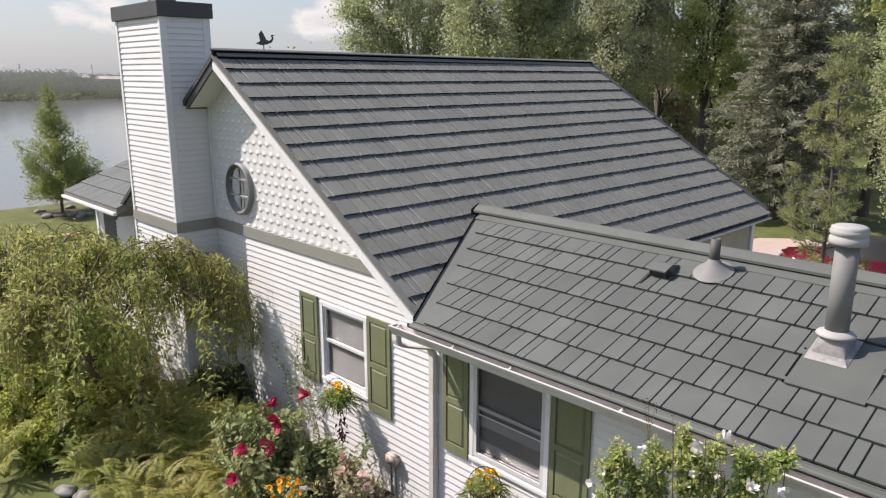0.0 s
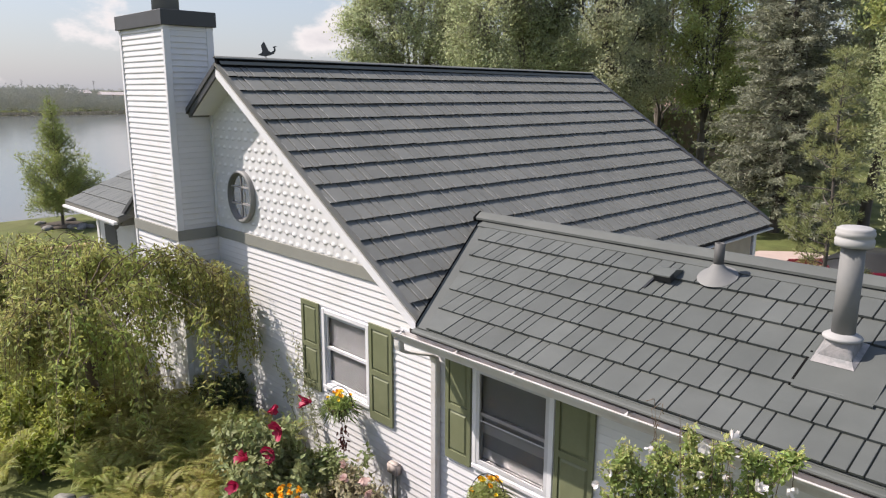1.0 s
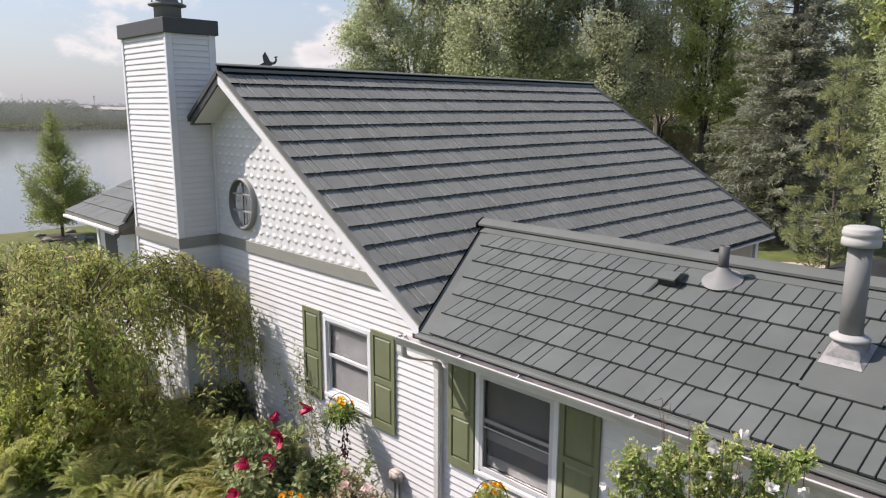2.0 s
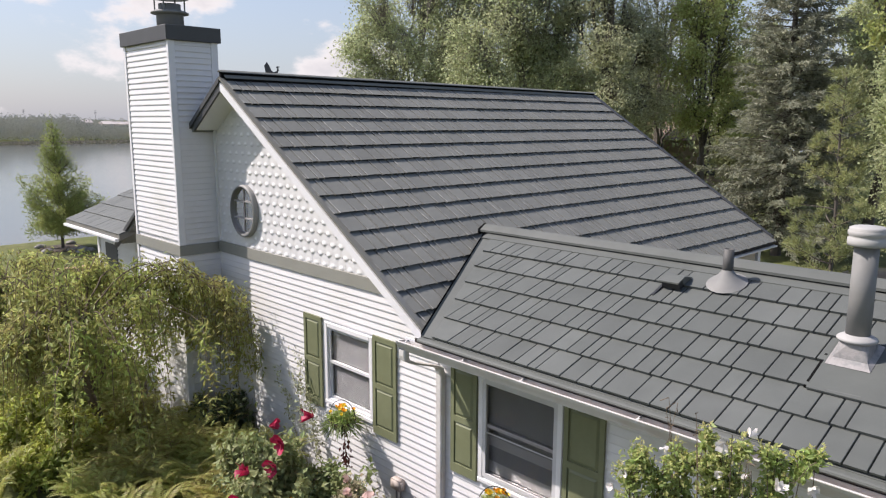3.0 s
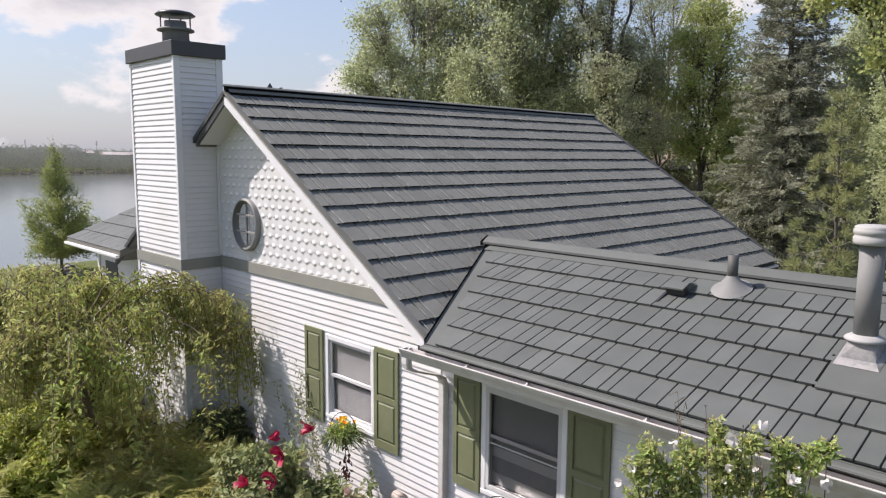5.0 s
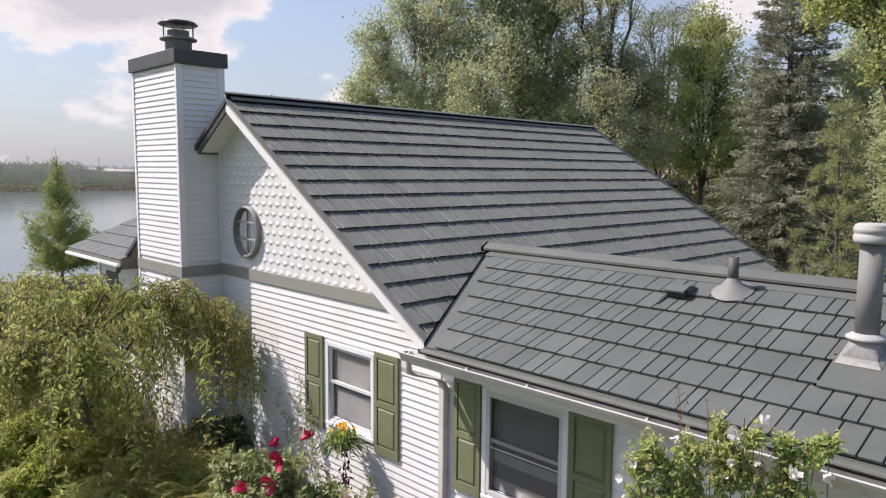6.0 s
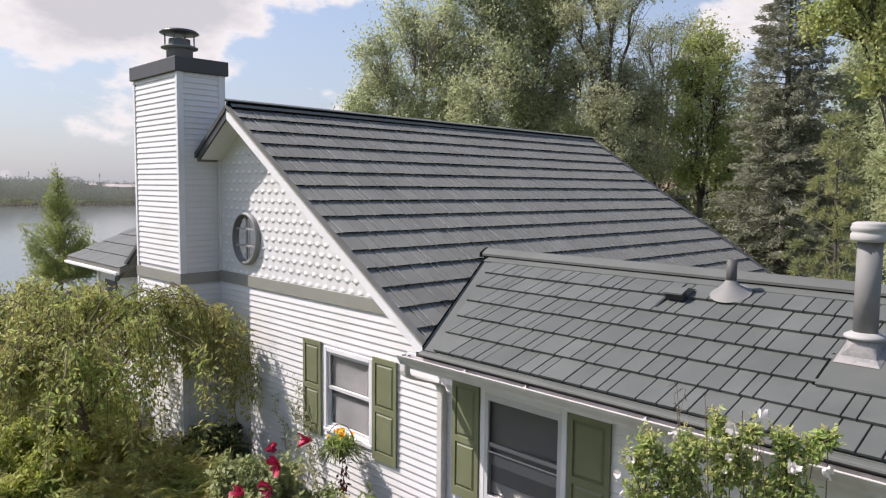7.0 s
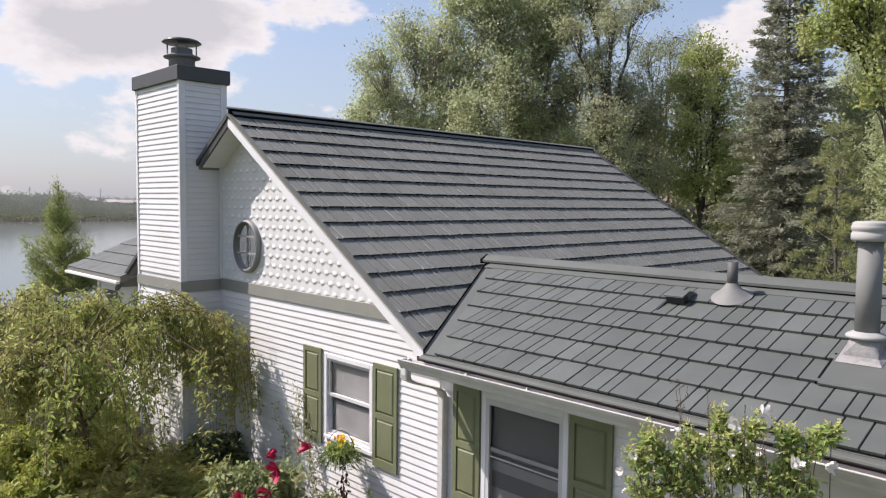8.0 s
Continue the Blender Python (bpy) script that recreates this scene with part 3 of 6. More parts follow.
A = [bm.verts.new(p + Vector((dx, 0, dz))) for p, low in ((va, -0.07), (vb, -0.32)) for dx, dz in ((-0.016, EDGE), (0.0, EDGE - 0.018), (0.004, low), (-0.016, low))]
for i in range(4):
    bm.faces.new((A[i], A[(i + 1) % 4], A[4 + (i + 1) % 4], A[4 + i]))
bm.faces.new(A[:4]); bm.faces.new(A[4:])
part("valley_upstand", bm, M_GAPSHADE, house, "black strip painted for the shade line along the valley edge")
bm = bmesh.new()
steps = 46
rr = random.Random(4)
low, high = [], []
for i in range(steps + 1):
    p = va.lerp(vb, i / steps)
    q = p + Vector((0.004, 0, EDGE - 0.016))
    high.append(bm.verts.new(q))
    low.append(bm.verts.new(p + Vector((0.022 + rr.uniform(0.0, 0.012), 0, 0.004))))
for i in range(steps):
    bm.faces.new((low[i], high[i], high[i + 1], low[i + 1]))
part("valley_edge", bm, M_ROOFTONED, house, "turned-up charcoal edge of the valley strip")
slab("valley_flashing", [(VA, WE_Y, WE_Z + 0.006), (VA + 0.22, WE_Y, WE_Z + 0.014), (VB + 0.22, WR_Y, WR_Z + 0.014), (VB, WR_Y, WR_Z + 0.006)], 0.016, M_ROOFTONED, house, "flat charcoal valley strip")
# rake boards and soffits of the gable
def rake(name, xa, xb, y0, y1, down0, down1, mat, label=""):
    bm = bmesh.new()
    prism(bm, [(xa, zmain(xa) - down0), (xb, zmain(xb) - down0), (xb, zmain(xb) - down1), (xa, zmain(xa) - down1)], "y", y0, y1)
    part(name, bm, mat, house, label)


rake("rake_board", RIDGE_X, -7.06, VERGE_Y - 0.012, VERGE_Y + 0.02, 0.03, 0.165, M_TRIMW, "white painted rake board")
rake("rake_board", RIDGE_X, -13.0, VERGE_Y - 0.012, VERGE_Y + 0.02, 0.031, 0.160, M_SHROUD, "dark metal rake edge")
rake("rake_soffit", RIDGE_X, -7.27, VERGE_Y + 0.02, 0.0, 0.125, 0.15, M_TRIMW)
rake("rake_soffit", RIDGE_X, -13.0, VERGE_Y + 0.02, 0.0, 0.125, 0.15, M_TRIMW)
rake("verge_flashing", RIDGE_X, EAVE_X + 0.03, VERGE_Y - 0.03, TILE_Y + 0.02, -0.058, -0.02, M_ROOFTRIM, "flat charcoal verge flashing")
rake("verge_flashing", RIDGE_X, EAVE_X + 0.03, BACK_Y - 0.10, BACK_Y + 0.03, -0.070, 0.03, M_SHROUD)
rake("verge_flashing", RIDGE_X, -17.1, VERGE_Y - 0.03, TILE_Y + 0.02, -0.058, 0.03, M_SHROUD)
# ridge caps
def zr(dx):
    return zmain(RIDGE_X + dx)


def sag(bm):
    """The ridge line drops a little towards the back."""
    for v in bm.verts:
        v.co.z -= 0.0045 * (v.co.y - VERGE_Y)
    return bm


bm = bmesh.new()
prism(bm, [(RIDGE_X - 0.055, RIDGE_Z + 0.126), (RIDGE_X - 0.045, RIDGE_Z + 0.140), (RIDGE_X, RIDGE_Z + 0.166), (RIDGE_X + 0.045, RIDGE_Z + 0.140), (RIDGE_X + 0.055, RIDGE_Z + 0.126), (RIDGE_X, RIDGE_Z + 0.150)], "y", TILE_Y - 0.05, BACK_Y + 0.02)
part("ridge_cap", sag(bm), M_ROOF, house, "bent charcoal ridge cap")
# Added black solids paint the shade between ridge cap, strip and tiles.
bm = bmesh.new()
prism(bm, [(RIDGE_X - 0.03, RIDGE_Z + 0.134), (RIDGE_X, RIDGE_Z + 0.148), (RIDGE_X + 0.03, RIDGE_Z + 0.134), (RIDGE_X + 0.03, RIDGE_Z - 0.06), (RIDGE_X - 0.03, RIDGE_Z - 0.06)], "y", TILE_Y - 0.03, BACK_Y)
prism(bm, [(RIDGE_X + 0.031, RIDGE_Z + 0.072), (RIDGE_X + 0.074, RIDGE_Z + 0.028), (RIDGE_X + 0.074, RIDGE_Z - 0.08), (RIDGE_X + 0.031, RIDGE_Z - 0.08)], "y", TILE_Y + 0.02, BACK_Y)
part("foam_closure", sag(bm), M_GAPSHADE, house, "black strip painted for the shade under the ridge cap")
bm = bmesh.new()
prism(bm, [(RIDGE_X + 0.032, RIDGE_Z + 0.090), (RIDGE_X + 0.084, RIDGE_Z + 0.044), (RIDGE_X + 0.084, RIDGE_Z + 0.034), (RIDGE_X + 0.032, RIDGE_Z + 0.078)], "y", TILE_Y + 0.02, BACK_Y)
part("ridge_closure", sag(bm), M_ROOF, house, "flat charcoal strip below the ridge cap")
# ridge of the wing
edge = WR_Z - 0.125 * WSLOPE
bm = bmesh.new()
prism(bm, [(WR_Y - 0.125, edge + 0.082), (WR_Y - 0.04, WR_Z + 0.092), (WR_Y, WR_Z + 0.112), (WR_Y + 0.04, WR_Z + 0.092), (WR_Y + 0.125, edge + 0.082), (WR_Y + 0.125, edge + 0.052), (WR_Y, WR_Z + 0.04), (WR_Y - 0.125, edge + 0.052)], "x", -8.2, WX1)
part("ridge_cap", bm, M_ROOFTONED, house, "bent charcoal ridge cap")
# Added black plate carries that painted dark line round the cap's end.
bm = bmesh.new()
prism(bm, [(WR_Y - 0.14, edge + 0.03), (WR_Y - 0.14, edge + 0.092), (WR_Y, WR_Z + 0.122), (WR_Y + 0.14, edge + 0.092), (WR_Y + 0.14, edge + 0.03)], "x", -8.225, -8.2)
part("ridge_end", bm, M_GAPSHADE, house, "black plate painted as the dark outline of the ridge end")
# The wing's ridge gets the same black solids in place of its shade.
bm = bmesh.new()
prism(bm, [(WR_Y - 0.10, WR_Z - 0.03), (WR_Y - 0.10, WR_Z + 0.01), (WR_Y, WR_Z + 0.028), (WR_Y + 0.10, WR_Z + 0.01), (WR_Y + 0.10, WR_Z - 0.03)], "x", -8.17, WX1 - 0.01)
prism(bm, [(WR_Y - 0.222, WR_Z - 0.222 * WSLOPE - 0.02), (WR_Y - 0.222, WR_Z - 0.222 * WSLOPE + 0.020), (WR_Y - 0.101, WR_Z - 0.101 * WSLOPE + 0.018), (WR_Y - 0.101, WR_Z - 0.101 * WSLOPE - 0.02)], "x", -8.0, WX1 - 0.01)
part("foam_closure", bm, M_GAPSHADE, house, "black strip painted for the shade under the ridge cap")
bm = bmesh.new()
prism(bm, [(WR_Y - 0.235, WR_Z - 0.235 * WSLOPE + 0.021), (WR_Y - 0.235, WR_Z - 0.235 * WSLOPE + 0.031), (WR_Y - 0.102, WR_Z - 0.102 * WSLOPE + 0.030), (WR_Y - 0.102, WR_Z - 0.102 * WSLOPE + 0.020)], "x", -8.06, WX1)
part("ridge_closure", bm, M_ROOFTONED, house, "flat charcoal strip below the ridge cap")

# lake-side wing beyond the chimney
slab("lake_wing_roof", [(-19.8, -0.60, 3.22), (-16.4, -0.60, 3.22), (-16.4, 2.0, 4.25), (-19.8, 2.0, 4.25)], 0.12, M_ROOFTRIM, house, "charcoal metal roof of the lake-side wing")
slab("lake_wing_back_slope", [(-19.8, 2.0, 4.25), (-16.4, 2.0, 4.25), (-16.4, 4.5, 3.22), (-19.8, 4.5, 3.22)], 0.12, M_ROOFTRIM, house)
part("lake_wing_wall", one_box(-19.4, -17.0, 0.0, 0.12, -0.6, 3.12), M_SIDING, house)
part("lake_wing_end_wall", one_box(-19.4, -19.28, 0.12, 4.0, -0.6, 3.12), M_SIDING, house)
part("lake_wing_fascia", one_box(-19.8, -16.45, -0.67, -0.59, 3.08, 3.145, 0.01), M_TRIMW, house)
part("lake_wing_window", one_box(-18.95, -18.2, -0.03, 0.05, 1.3, 2.72, 0.01), M_BLIND, house, "dark panel on the wall of the lake-side wing")
part("corner_post", one_box(-19.44, -19.3, -0.04, 0.1, -0.6, 3.10), M_TRIMW, house)

# eave: fascia, soffit, gutter
part("fascia", one_box(-7.3, 5.3, WE_Y + 0.01, WE_Y + 0.035, 2.84, 3.02), M_TRIMW, house)
part("eave_soffit", one_box(-7.3, 5.0, WE_Y + 0.035, 0.0, 2.84, 2.86), M_TRIMW, house)
# Dark strip put in as the shade between drip edge and gutter.
part("eave_backing", one_box(-7.1, 5.3, WE_Y - 0.012, WE_Y + 0.0, 2.96, 3.06), M_EAVESHADE, house, "dark strip painted for the shade behind the gutter")
bm = bmesh.new()
prism(bm, [(WE_Y + 0.02, 3.095), (WE_Y - 0.05, 3.082), (WE_Y - 0.066, 3.072), (WE_Y - 0.072, 3.056), (WE_Y - 0.064, 3.042), (WE_Y - 0.05, 3.038), (WE_Y + 0.02, 3.045)], "x", VA - 0.01, 5.3)
part("drip_edge", bm, M_ROOFTONED, house, "rounded charcoal drip edge under the first course")
gutter = thing("gutter", "", "")
gutter.parent = house
GZ = 3.005
gy = WE_Y - 0.012
prof = [(gy, GZ), (gy, GZ - 0.115), (gy - 0.075, GZ - 0.115), (gy - 0.085, GZ - 0.085), (gy - 0.118, GZ - 0.03), (gy - 0.122, GZ - 0.004), (gy - 0.135, GZ), (gy - 0.135, GZ + 0.008), (gy - 0.112, GZ + 0.008), (gy - 0.112, GZ - 0.03), (gy - 0.08, GZ - 0.083), (gy - 0.07, GZ - 0.108), (gy - 0.006, GZ - 0.108), (gy - 0.006, GZ)]
bm = bmesh.new()
prism(bm, prof, "x", -7.30, 5.3)
part("trough", bm, M_GUTTER, gutter, "white aluminium gutter with dirt streaks")
bm = bmesh.new()
prism(bm, [(gy, GZ), (gy, GZ - 0.115), (gy - 0.075, GZ - 0.115), (gy - 0.118, GZ - 0.03), (gy - 0.13, GZ)], "x", -7.305, -7.28)
part("end_cap", bm, M_GUTTER, gutter)
part("gutter_bed", one_box(-7.28, 5.28, gy - 0.10, gy - 0.007, GZ - 0.06, GZ - 0.05), M_GUTIN, gutter, "brown grit in the gutter")
for k in range(10):
    x = (-7.2, -6.25, -5.4, -4.05, -2.9, -1.75, -0.6, 0.55, 1.7, 2.85)[k]
    bm = bmesh.new()
    box(bm, x - 0.014, x + 0.014, gy - 0.125, gy - 0.005, GZ - 0.012, GZ - 0.004)
    prism(bm, [(gy - 0.06, GZ - 0.012), (gy - 0.05, GZ + 0.008), (gy - 0.01, GZ + 0.012), (gy - 0.005, GZ - 0.012)], "x", x - 0.005, x + 0.005)
    part("hanger", bm, M_GUTTER, gutter)
# downspout with its two elbows
down = [(-7.25, gy - 0.06, GZ - 0.10), (-7.25, gy - 0.06, GZ - 0.18), (-7.25, gy - 0.045, GZ - 0.24), (-7.25, gy + 0.06, GZ - 0.30), (-7.25, -0.18, GZ - 0.43), (-7.25, -0.095, GZ - 0.48), (-7.25, -0.068, GZ - 0.56), (-7.25, -0.068, 0.1)]
bm = bmesh.new()
rings = []
for i, p in enumerate(down):
    rings.append([bm.verts.new((p[0] + 0.02 + sx * 0.058, p[1] + sy * 0.042, p[2])) for sx, sy in ((-1, -0.7), (-0.7, -1), (0.7, -1), (1, -0.7), (1, 0.7), (0.7, 1), (-0.7, 1), (-1, 0.7))])
for a, b in zip(rings, rings[1:]):
    for k in range(8):
        bm.faces.new((a[k], a[(k + 1) % 8], b[(k + 1) % 8], b[k]))
part("downspout", bm, M_GUTTER, house, "white aluminium downspout")
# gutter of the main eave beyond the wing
# Dark strip painted in place of the shadow gap under the last tiles.
part("far_eave_board", one_box(EAVE_X - 0.02, EAVE_X + 0.04, 4.2, BACK_Y, 2.90, 3.02), M_EAVESHADE, house, "dark strip painted for the shade under the far eave")
part("gutter_trough", one_box(EAVE_X + 0.045, EAVE_X + 0.13, 4.2, BACK_Y + 0.02, 2.905, 2.945, 0.01), M_GUTTER, house, "white gutter")

# ---- things on the wing roof ----


def wplane(y):
    return WE_Z + (y - WE_Y) * WSLOPE


def vent_stack(x, y):
    z = wplane(y)
    s = thing("vent_stack", "grey flue stack with pale ribbed cap and sealed square flashing", "flue stack", (x, y, z))
    a = math.atan(WSLOPE)
    lean = Matrix.Rotation(a, 4, "X")
    bm = bmesh.new()
    box(bm, -0.20, 0.44, -0.58, 0.20, 0.026, 0.044)
    bm.transform(lean)
    part("base_panel", bm, M_ROOFTONED, s, "flat charcoal base sheet")
    # A solid black strip stands for the shade in the slot here.
    bm = bmesh.new()
    box(bm, -0.226, -0.202, -0.56, -0.05, 0.016, 0.039)
    bm.transform(lean)
    part("cut_edge", bm, M_GAPSHADE, s, "black strip painted for the slot beside the base sheet")
    bm = bmesh.new()
    lo = [(-0.18, -0.21), (0.18, -0.21), (0.18, 0.18), (-0.18, 0.18)]
    lo2 = [(-0.14, -0.15), (0.14, -0.15), (0.14, 0.14), (-0.14, 0.14)]
    hi = [(0.118 * math.cos(math.pi * 2 * k / 16 - 3 * math.pi / 4), 0.118 * math.sin(math.pi * 2 * k / 16 - 3 * math.pi / 4)) for k in range(16)]
    A = [bm.verts.new((p[0], p[1], 0.052 + p[1] * WSLOPE)) for p in lo]
    A2 = [bm.verts.new((p[0], p[1], 0.085 + p[1] * WSLOPE)) for p in lo2]
    H = [bm.verts.new((p[0], p[1], 0.20)) for p in hi]
    for i in range(4):
        bm.faces.new((A[i], A[(i + 1) % 4], A2[(i + 1) % 4], A2[i]))
        q = [H[(4 * i + k) % 16] for k in range(5)]
        for k in range(4):
            bm.faces.new((A2[i], q[k + 1], q[k])) if k < 2 else bm.faces.new((A2[(i + 1) % 4], q[k + 1], q[k]))
        bm.faces.new((A2[i], A2[(i + 1) % 4], q[2]))
    part("flashing", bm, M_LEAD, s, "pale sealant-smeared flashing")
    part("storm_collar", lathe(bmesh.new(), [(0.105, 0.235), (0.158, 0.205), (0.166, 0.19), (0.158, 0.175), (0.11, 0.18)], n=28), M_ALU, s, "pale storm collar", True)
    part("pipe", lathe(bmesh.new(), [(0.098, 0.18), (0.098, 1.05)], n=28), M_GALV, s, "grey painted pipe", True)
    part("cap", lathe(bmesh.new(), [(0.10, 1.010), (0.152, 1.015), (0.156, 1.040), (0.156, 1.075), (0.146, 1.085), (0.146, 1.100), (0.156, 1.110), (0.156, 1.140), (0.146, 1.150), (0.15, 1.165), (0.12, 1.180), (0.0, 1.187)], n=32), M_ALU, s, "pale ribbed cap", True)


M_PVC = material("weathered_grey_pipe", (0.075, 0.075, 0.073), 0.65, vary=0.12, scale=8)


def plumbing_vent(x, y):
    z = wplane(y)
    s = thing("plumbing_vent", "grey plumbing pipe with cone flashing", "vent pipe", (x, y, z))
    bm = bmesh.new()
    n = 28
    rings = []
    for r, h in ((0.215, 0.046), (0.19, 0.058), (0.10, 0.13), (0.062, 0.18), (0.058, 0.19)):
        k_ = max(0.0, (r - 0.06) / 0.155)
        rings.append([bm.verts.new((r * math.cos(2 * math.pi * k / n), r * math.sin(2 * math.pi * k / n), h + k_ * WSLOPE * r * math.sin(2 * math.pi * k / n))) for k in range(n)])
    for a, b in zip(rings, rings[1:]):
        for k in range(n):
            bm.faces.new((a[k], a[(k + 1) % n], b[(k + 1) % n], b[k]))
    part("cone_flashing", bm, M_GALV, s, "pale grey cone flashing", True)
    bm = lathe(bmesh.new(), [(0.056, 0.12), (0.056, 0.42), (0.046, 0.42), (0.044, 0.30)], n=20)
    part("pipe", bm, M_PVC, s, "dark grey weathered pipe", True)


def roof_vent(x, y):
    z = wplane(y)
    s = thing("roof_vent", "small charcoal slant-backed roof vent with black block painted for the shaded opening", "roof vent", (x, y, z))
    s.rotation_euler = (math.atan(WSLOPE), 0, 0)
    s.scale = (0.86, 0.86, 1.0)
    bm = bmesh.new()
    prism(bm, [(-0.16, 0.122), (-0.155, 0.138), (0.03, 0.138), (0.20, 0.05), (0.20, 0.04), (0.02, 0.122)], "x", -0.135, 0.135)
    for sx in (-0.13, 0.115):
        prism(bm, [(-0.02, 0.045), (-0.04, 0.122), (0.03, 0.122), (0.18, 0.045)], "x", sx, sx + 0.015)
    part("hood", bm, M_ROOFTONED, s)
    # Solid black block and bar paint the shade under the hood and beside it.
    bm = bmesh.new()
    box(bm, -0.118, 0.128, -0.13, 0.0, 0.036, 0.121)
    part("throat", bm, M_BLACK, s, "black block painted for the shaded opening")
    part("side_gap", one_box(-0.155, -0.120, -0.36, -0.02, 0.03, 0.047), M_BLACK, s, "black bar painted for the dark joint beside the vent")


vent_stack(-2.74, 0.65)
plumbing_vent(-4.27, 1.41)
roof_vent(-4.78, 1.25)

# ---- ground, lake, far shore ----
WATER_Z = -7.4


def ground_height(x, y):
    # level round the house, falling to the lake, a low far shore
    s = np.clip((-38.0 - x) / 7.0, 0, 1)
    z = -8.6 * s * s * (3 - 2 * s)
    f = np.clip((-430.0 - x) / 40.0, 0, 1)
    g = np.clip((-500.0 - x) / 90.0, 0, 1)
    return z + f * 4.4 + g * 8.0


def build_ground():
    xs = np.concatenate([[-4000, -2000, -1000, -700, -600, -540, -500], np.arange(-480, -400, 8), [-380, -300, -200, -120, -80], np.arange(-60, 40, 1.0), [60, 100, 300, 1000, 4000]])
    ys = np.concatenate([[-4000, -1500, -600, -250, -100, -60], np.arange(-40, 80, 2.0), [100, 150, 300, 700, 1500, 4000]])
    X, Y = np.meshgrid(xs, ys, indexing="ij")
    Z = ground_height(X, Y)
    V = np.stack([X, Y, Z], -1).reshape(-1, 3)
    m = len(ys)
    i = (np.arange(len(xs) - 1)[:, None] * m + np.arange(m - 1)[None]).ravel()
    Q = np.stack([i, i + m, i + m + 1, i + 1], -1)
    tagged(raw("ground", V, Q, M_GRASS, None, "", True), "green mown lawn falling gently to the lake", "ground", kind="structure")


build_ground()


def water_material():
    m = bpy.data.materials.new("lake_water")
    m.use_nodes = True
    nt = m.node_tree
    b = nt.nodes["Principled BSDF"]
    b.inputs["Base Color"].default_value = (0.10, 0.11, 0.11, 1)
    b.inputs["Roughness"].default_value = 0.12
    b.inputs["IOR"].default_value = 1.33
    geo = nt.nodes.new("ShaderNodeNewGeometry")
    mp = nt.nodes.new("ShaderNodeMapping"); mp.inputs["Scale"].default_value = (0.25, 1.2, 1)
    n = nt.nodes.new("ShaderNodeTexNoise"); n.inputs["Scale"].default_value = 0.6; n.inputs["Detail"].default_value = 6
    bp = nt.nodes.new("ShaderNodeBump"); bp.inputs["Strength"].default_value = 0.12; bp.inputs["Distance"].default_value = 0.15
    nt.links.new(geo.outputs["Position"], mp.inputs[0]); nt.links.new(mp.outputs[0], n.inputs["Vector"])
    nt.links.new(n.outputs["Fac"], bp.inputs["Height"]); nt.links.new(bp.outputs[0], b.inputs["Normal"])
    return m


M_WATER = water_material()
bm = bmesh.new()
bm.faces.new([bm.verts.new(p) for p in ((-470, -900, WATER_Z), (-30, -900, WATER_Z), (-30, 900, WATER_Z), (-470, 900, WATER_Z))])
tagged(part("lake_water", bm, M_WATER), "calm grey lake reflecting the pale sky", "water", kind="structure")

nrng = np.random.default_rng(5)


def far_shore():
    # a wooded far bank: many small clumps
    n = 7000
    y = np.where(np.arange(n) < 5600, nrng.uniform(90, 310, n), nrng.uniform(-140, 450, n))
    x = nrng.uniform(-500, -448, n)
    bump = np.array([noise.noise(Vector((v * 0.10, 3.1, 0))) + 0.5 * noise.noise(Vector((v * 0.31, 7.7, 0))) for v in y])
    left_woods = np.clip((152 - y) / 14, 0, 1)
    top = 6.6 + 1.2 * bump + (5.0 + 2.4 * bump) * left_woods
    # behind the houses the bank closes with a smoother, higher row
    back = nrng.random(n) < 0.4
    x = np.where(back, nrng.uniform(-545, -520, n), x)
    top = np.where(back, 10.6 + 0.4 * bump + 1.2 * np.clip((y - 190) / 30, 0, 1) + 2.0 * left_woods, top)
    z = -6.2 + nrng.random(n) ** 0.8 * top
    pos = np.stack([x, y, z], 1)
    parts = []
    for k in range(16):
        q = nrng.normal(size=(n, 3)) * 1.1
        parts.append(leaf_mesh(nrng, pos + q, nrng.uniform(0.5, 0.9, n), 0.9, axis=np.array([[0.1, 0.25, 1.0]]), spread=0.22, fold=0.1, face=np.array([6.0, -1.6, 0.6])))
    tagged(raw("far_woods", *merge(parts), M_HAZEWOOD), "green woods along the far shore, haze painted into their colour", "woods", kind="stuff")
    # reed strip at the water's edge
    n = 9000
    pos = np.stack([nrng.uniform(-449, -428, n), nrng.uniform(60, 330, n), np.full(n, WATER_Z + 0.3)], 1)
    V, Q = leaf_mesh(nrng, pos, nrng.uniform(0.9, 1.7, n), 0.6, axis=np.array([[0, 0, 1.0]]), spread=0.35)
    tagged(raw("far_reeds", V, Q, M_REED), "dull green reeds on the far bank", "reeds", kind="stuff")


# Leaf colours paled and greyed to paint in the haze of distance.
M_HAZEWOOD = leafm("hazed_woods_leaf", (0.43, 0.43, 0.36), (0.50, 0.49, 0.42), soak=0.05, island=0.10, hue=0.008, rough=0.9)
M_REED = leafm("reed", (0.23, 0.215, 0.165), (0.27, 0.25, 0.20), soak=0.2)
M_FARWALL = material("far_house_wall", (0.60, 0.55, 0.52), 0.8, vary=0.05, random=0.2)
M_FARROOF = material("far_house_roof", (0.34, 0.31, 0.30), 0.8, vary=0.1, random=0.25)
far_shore()


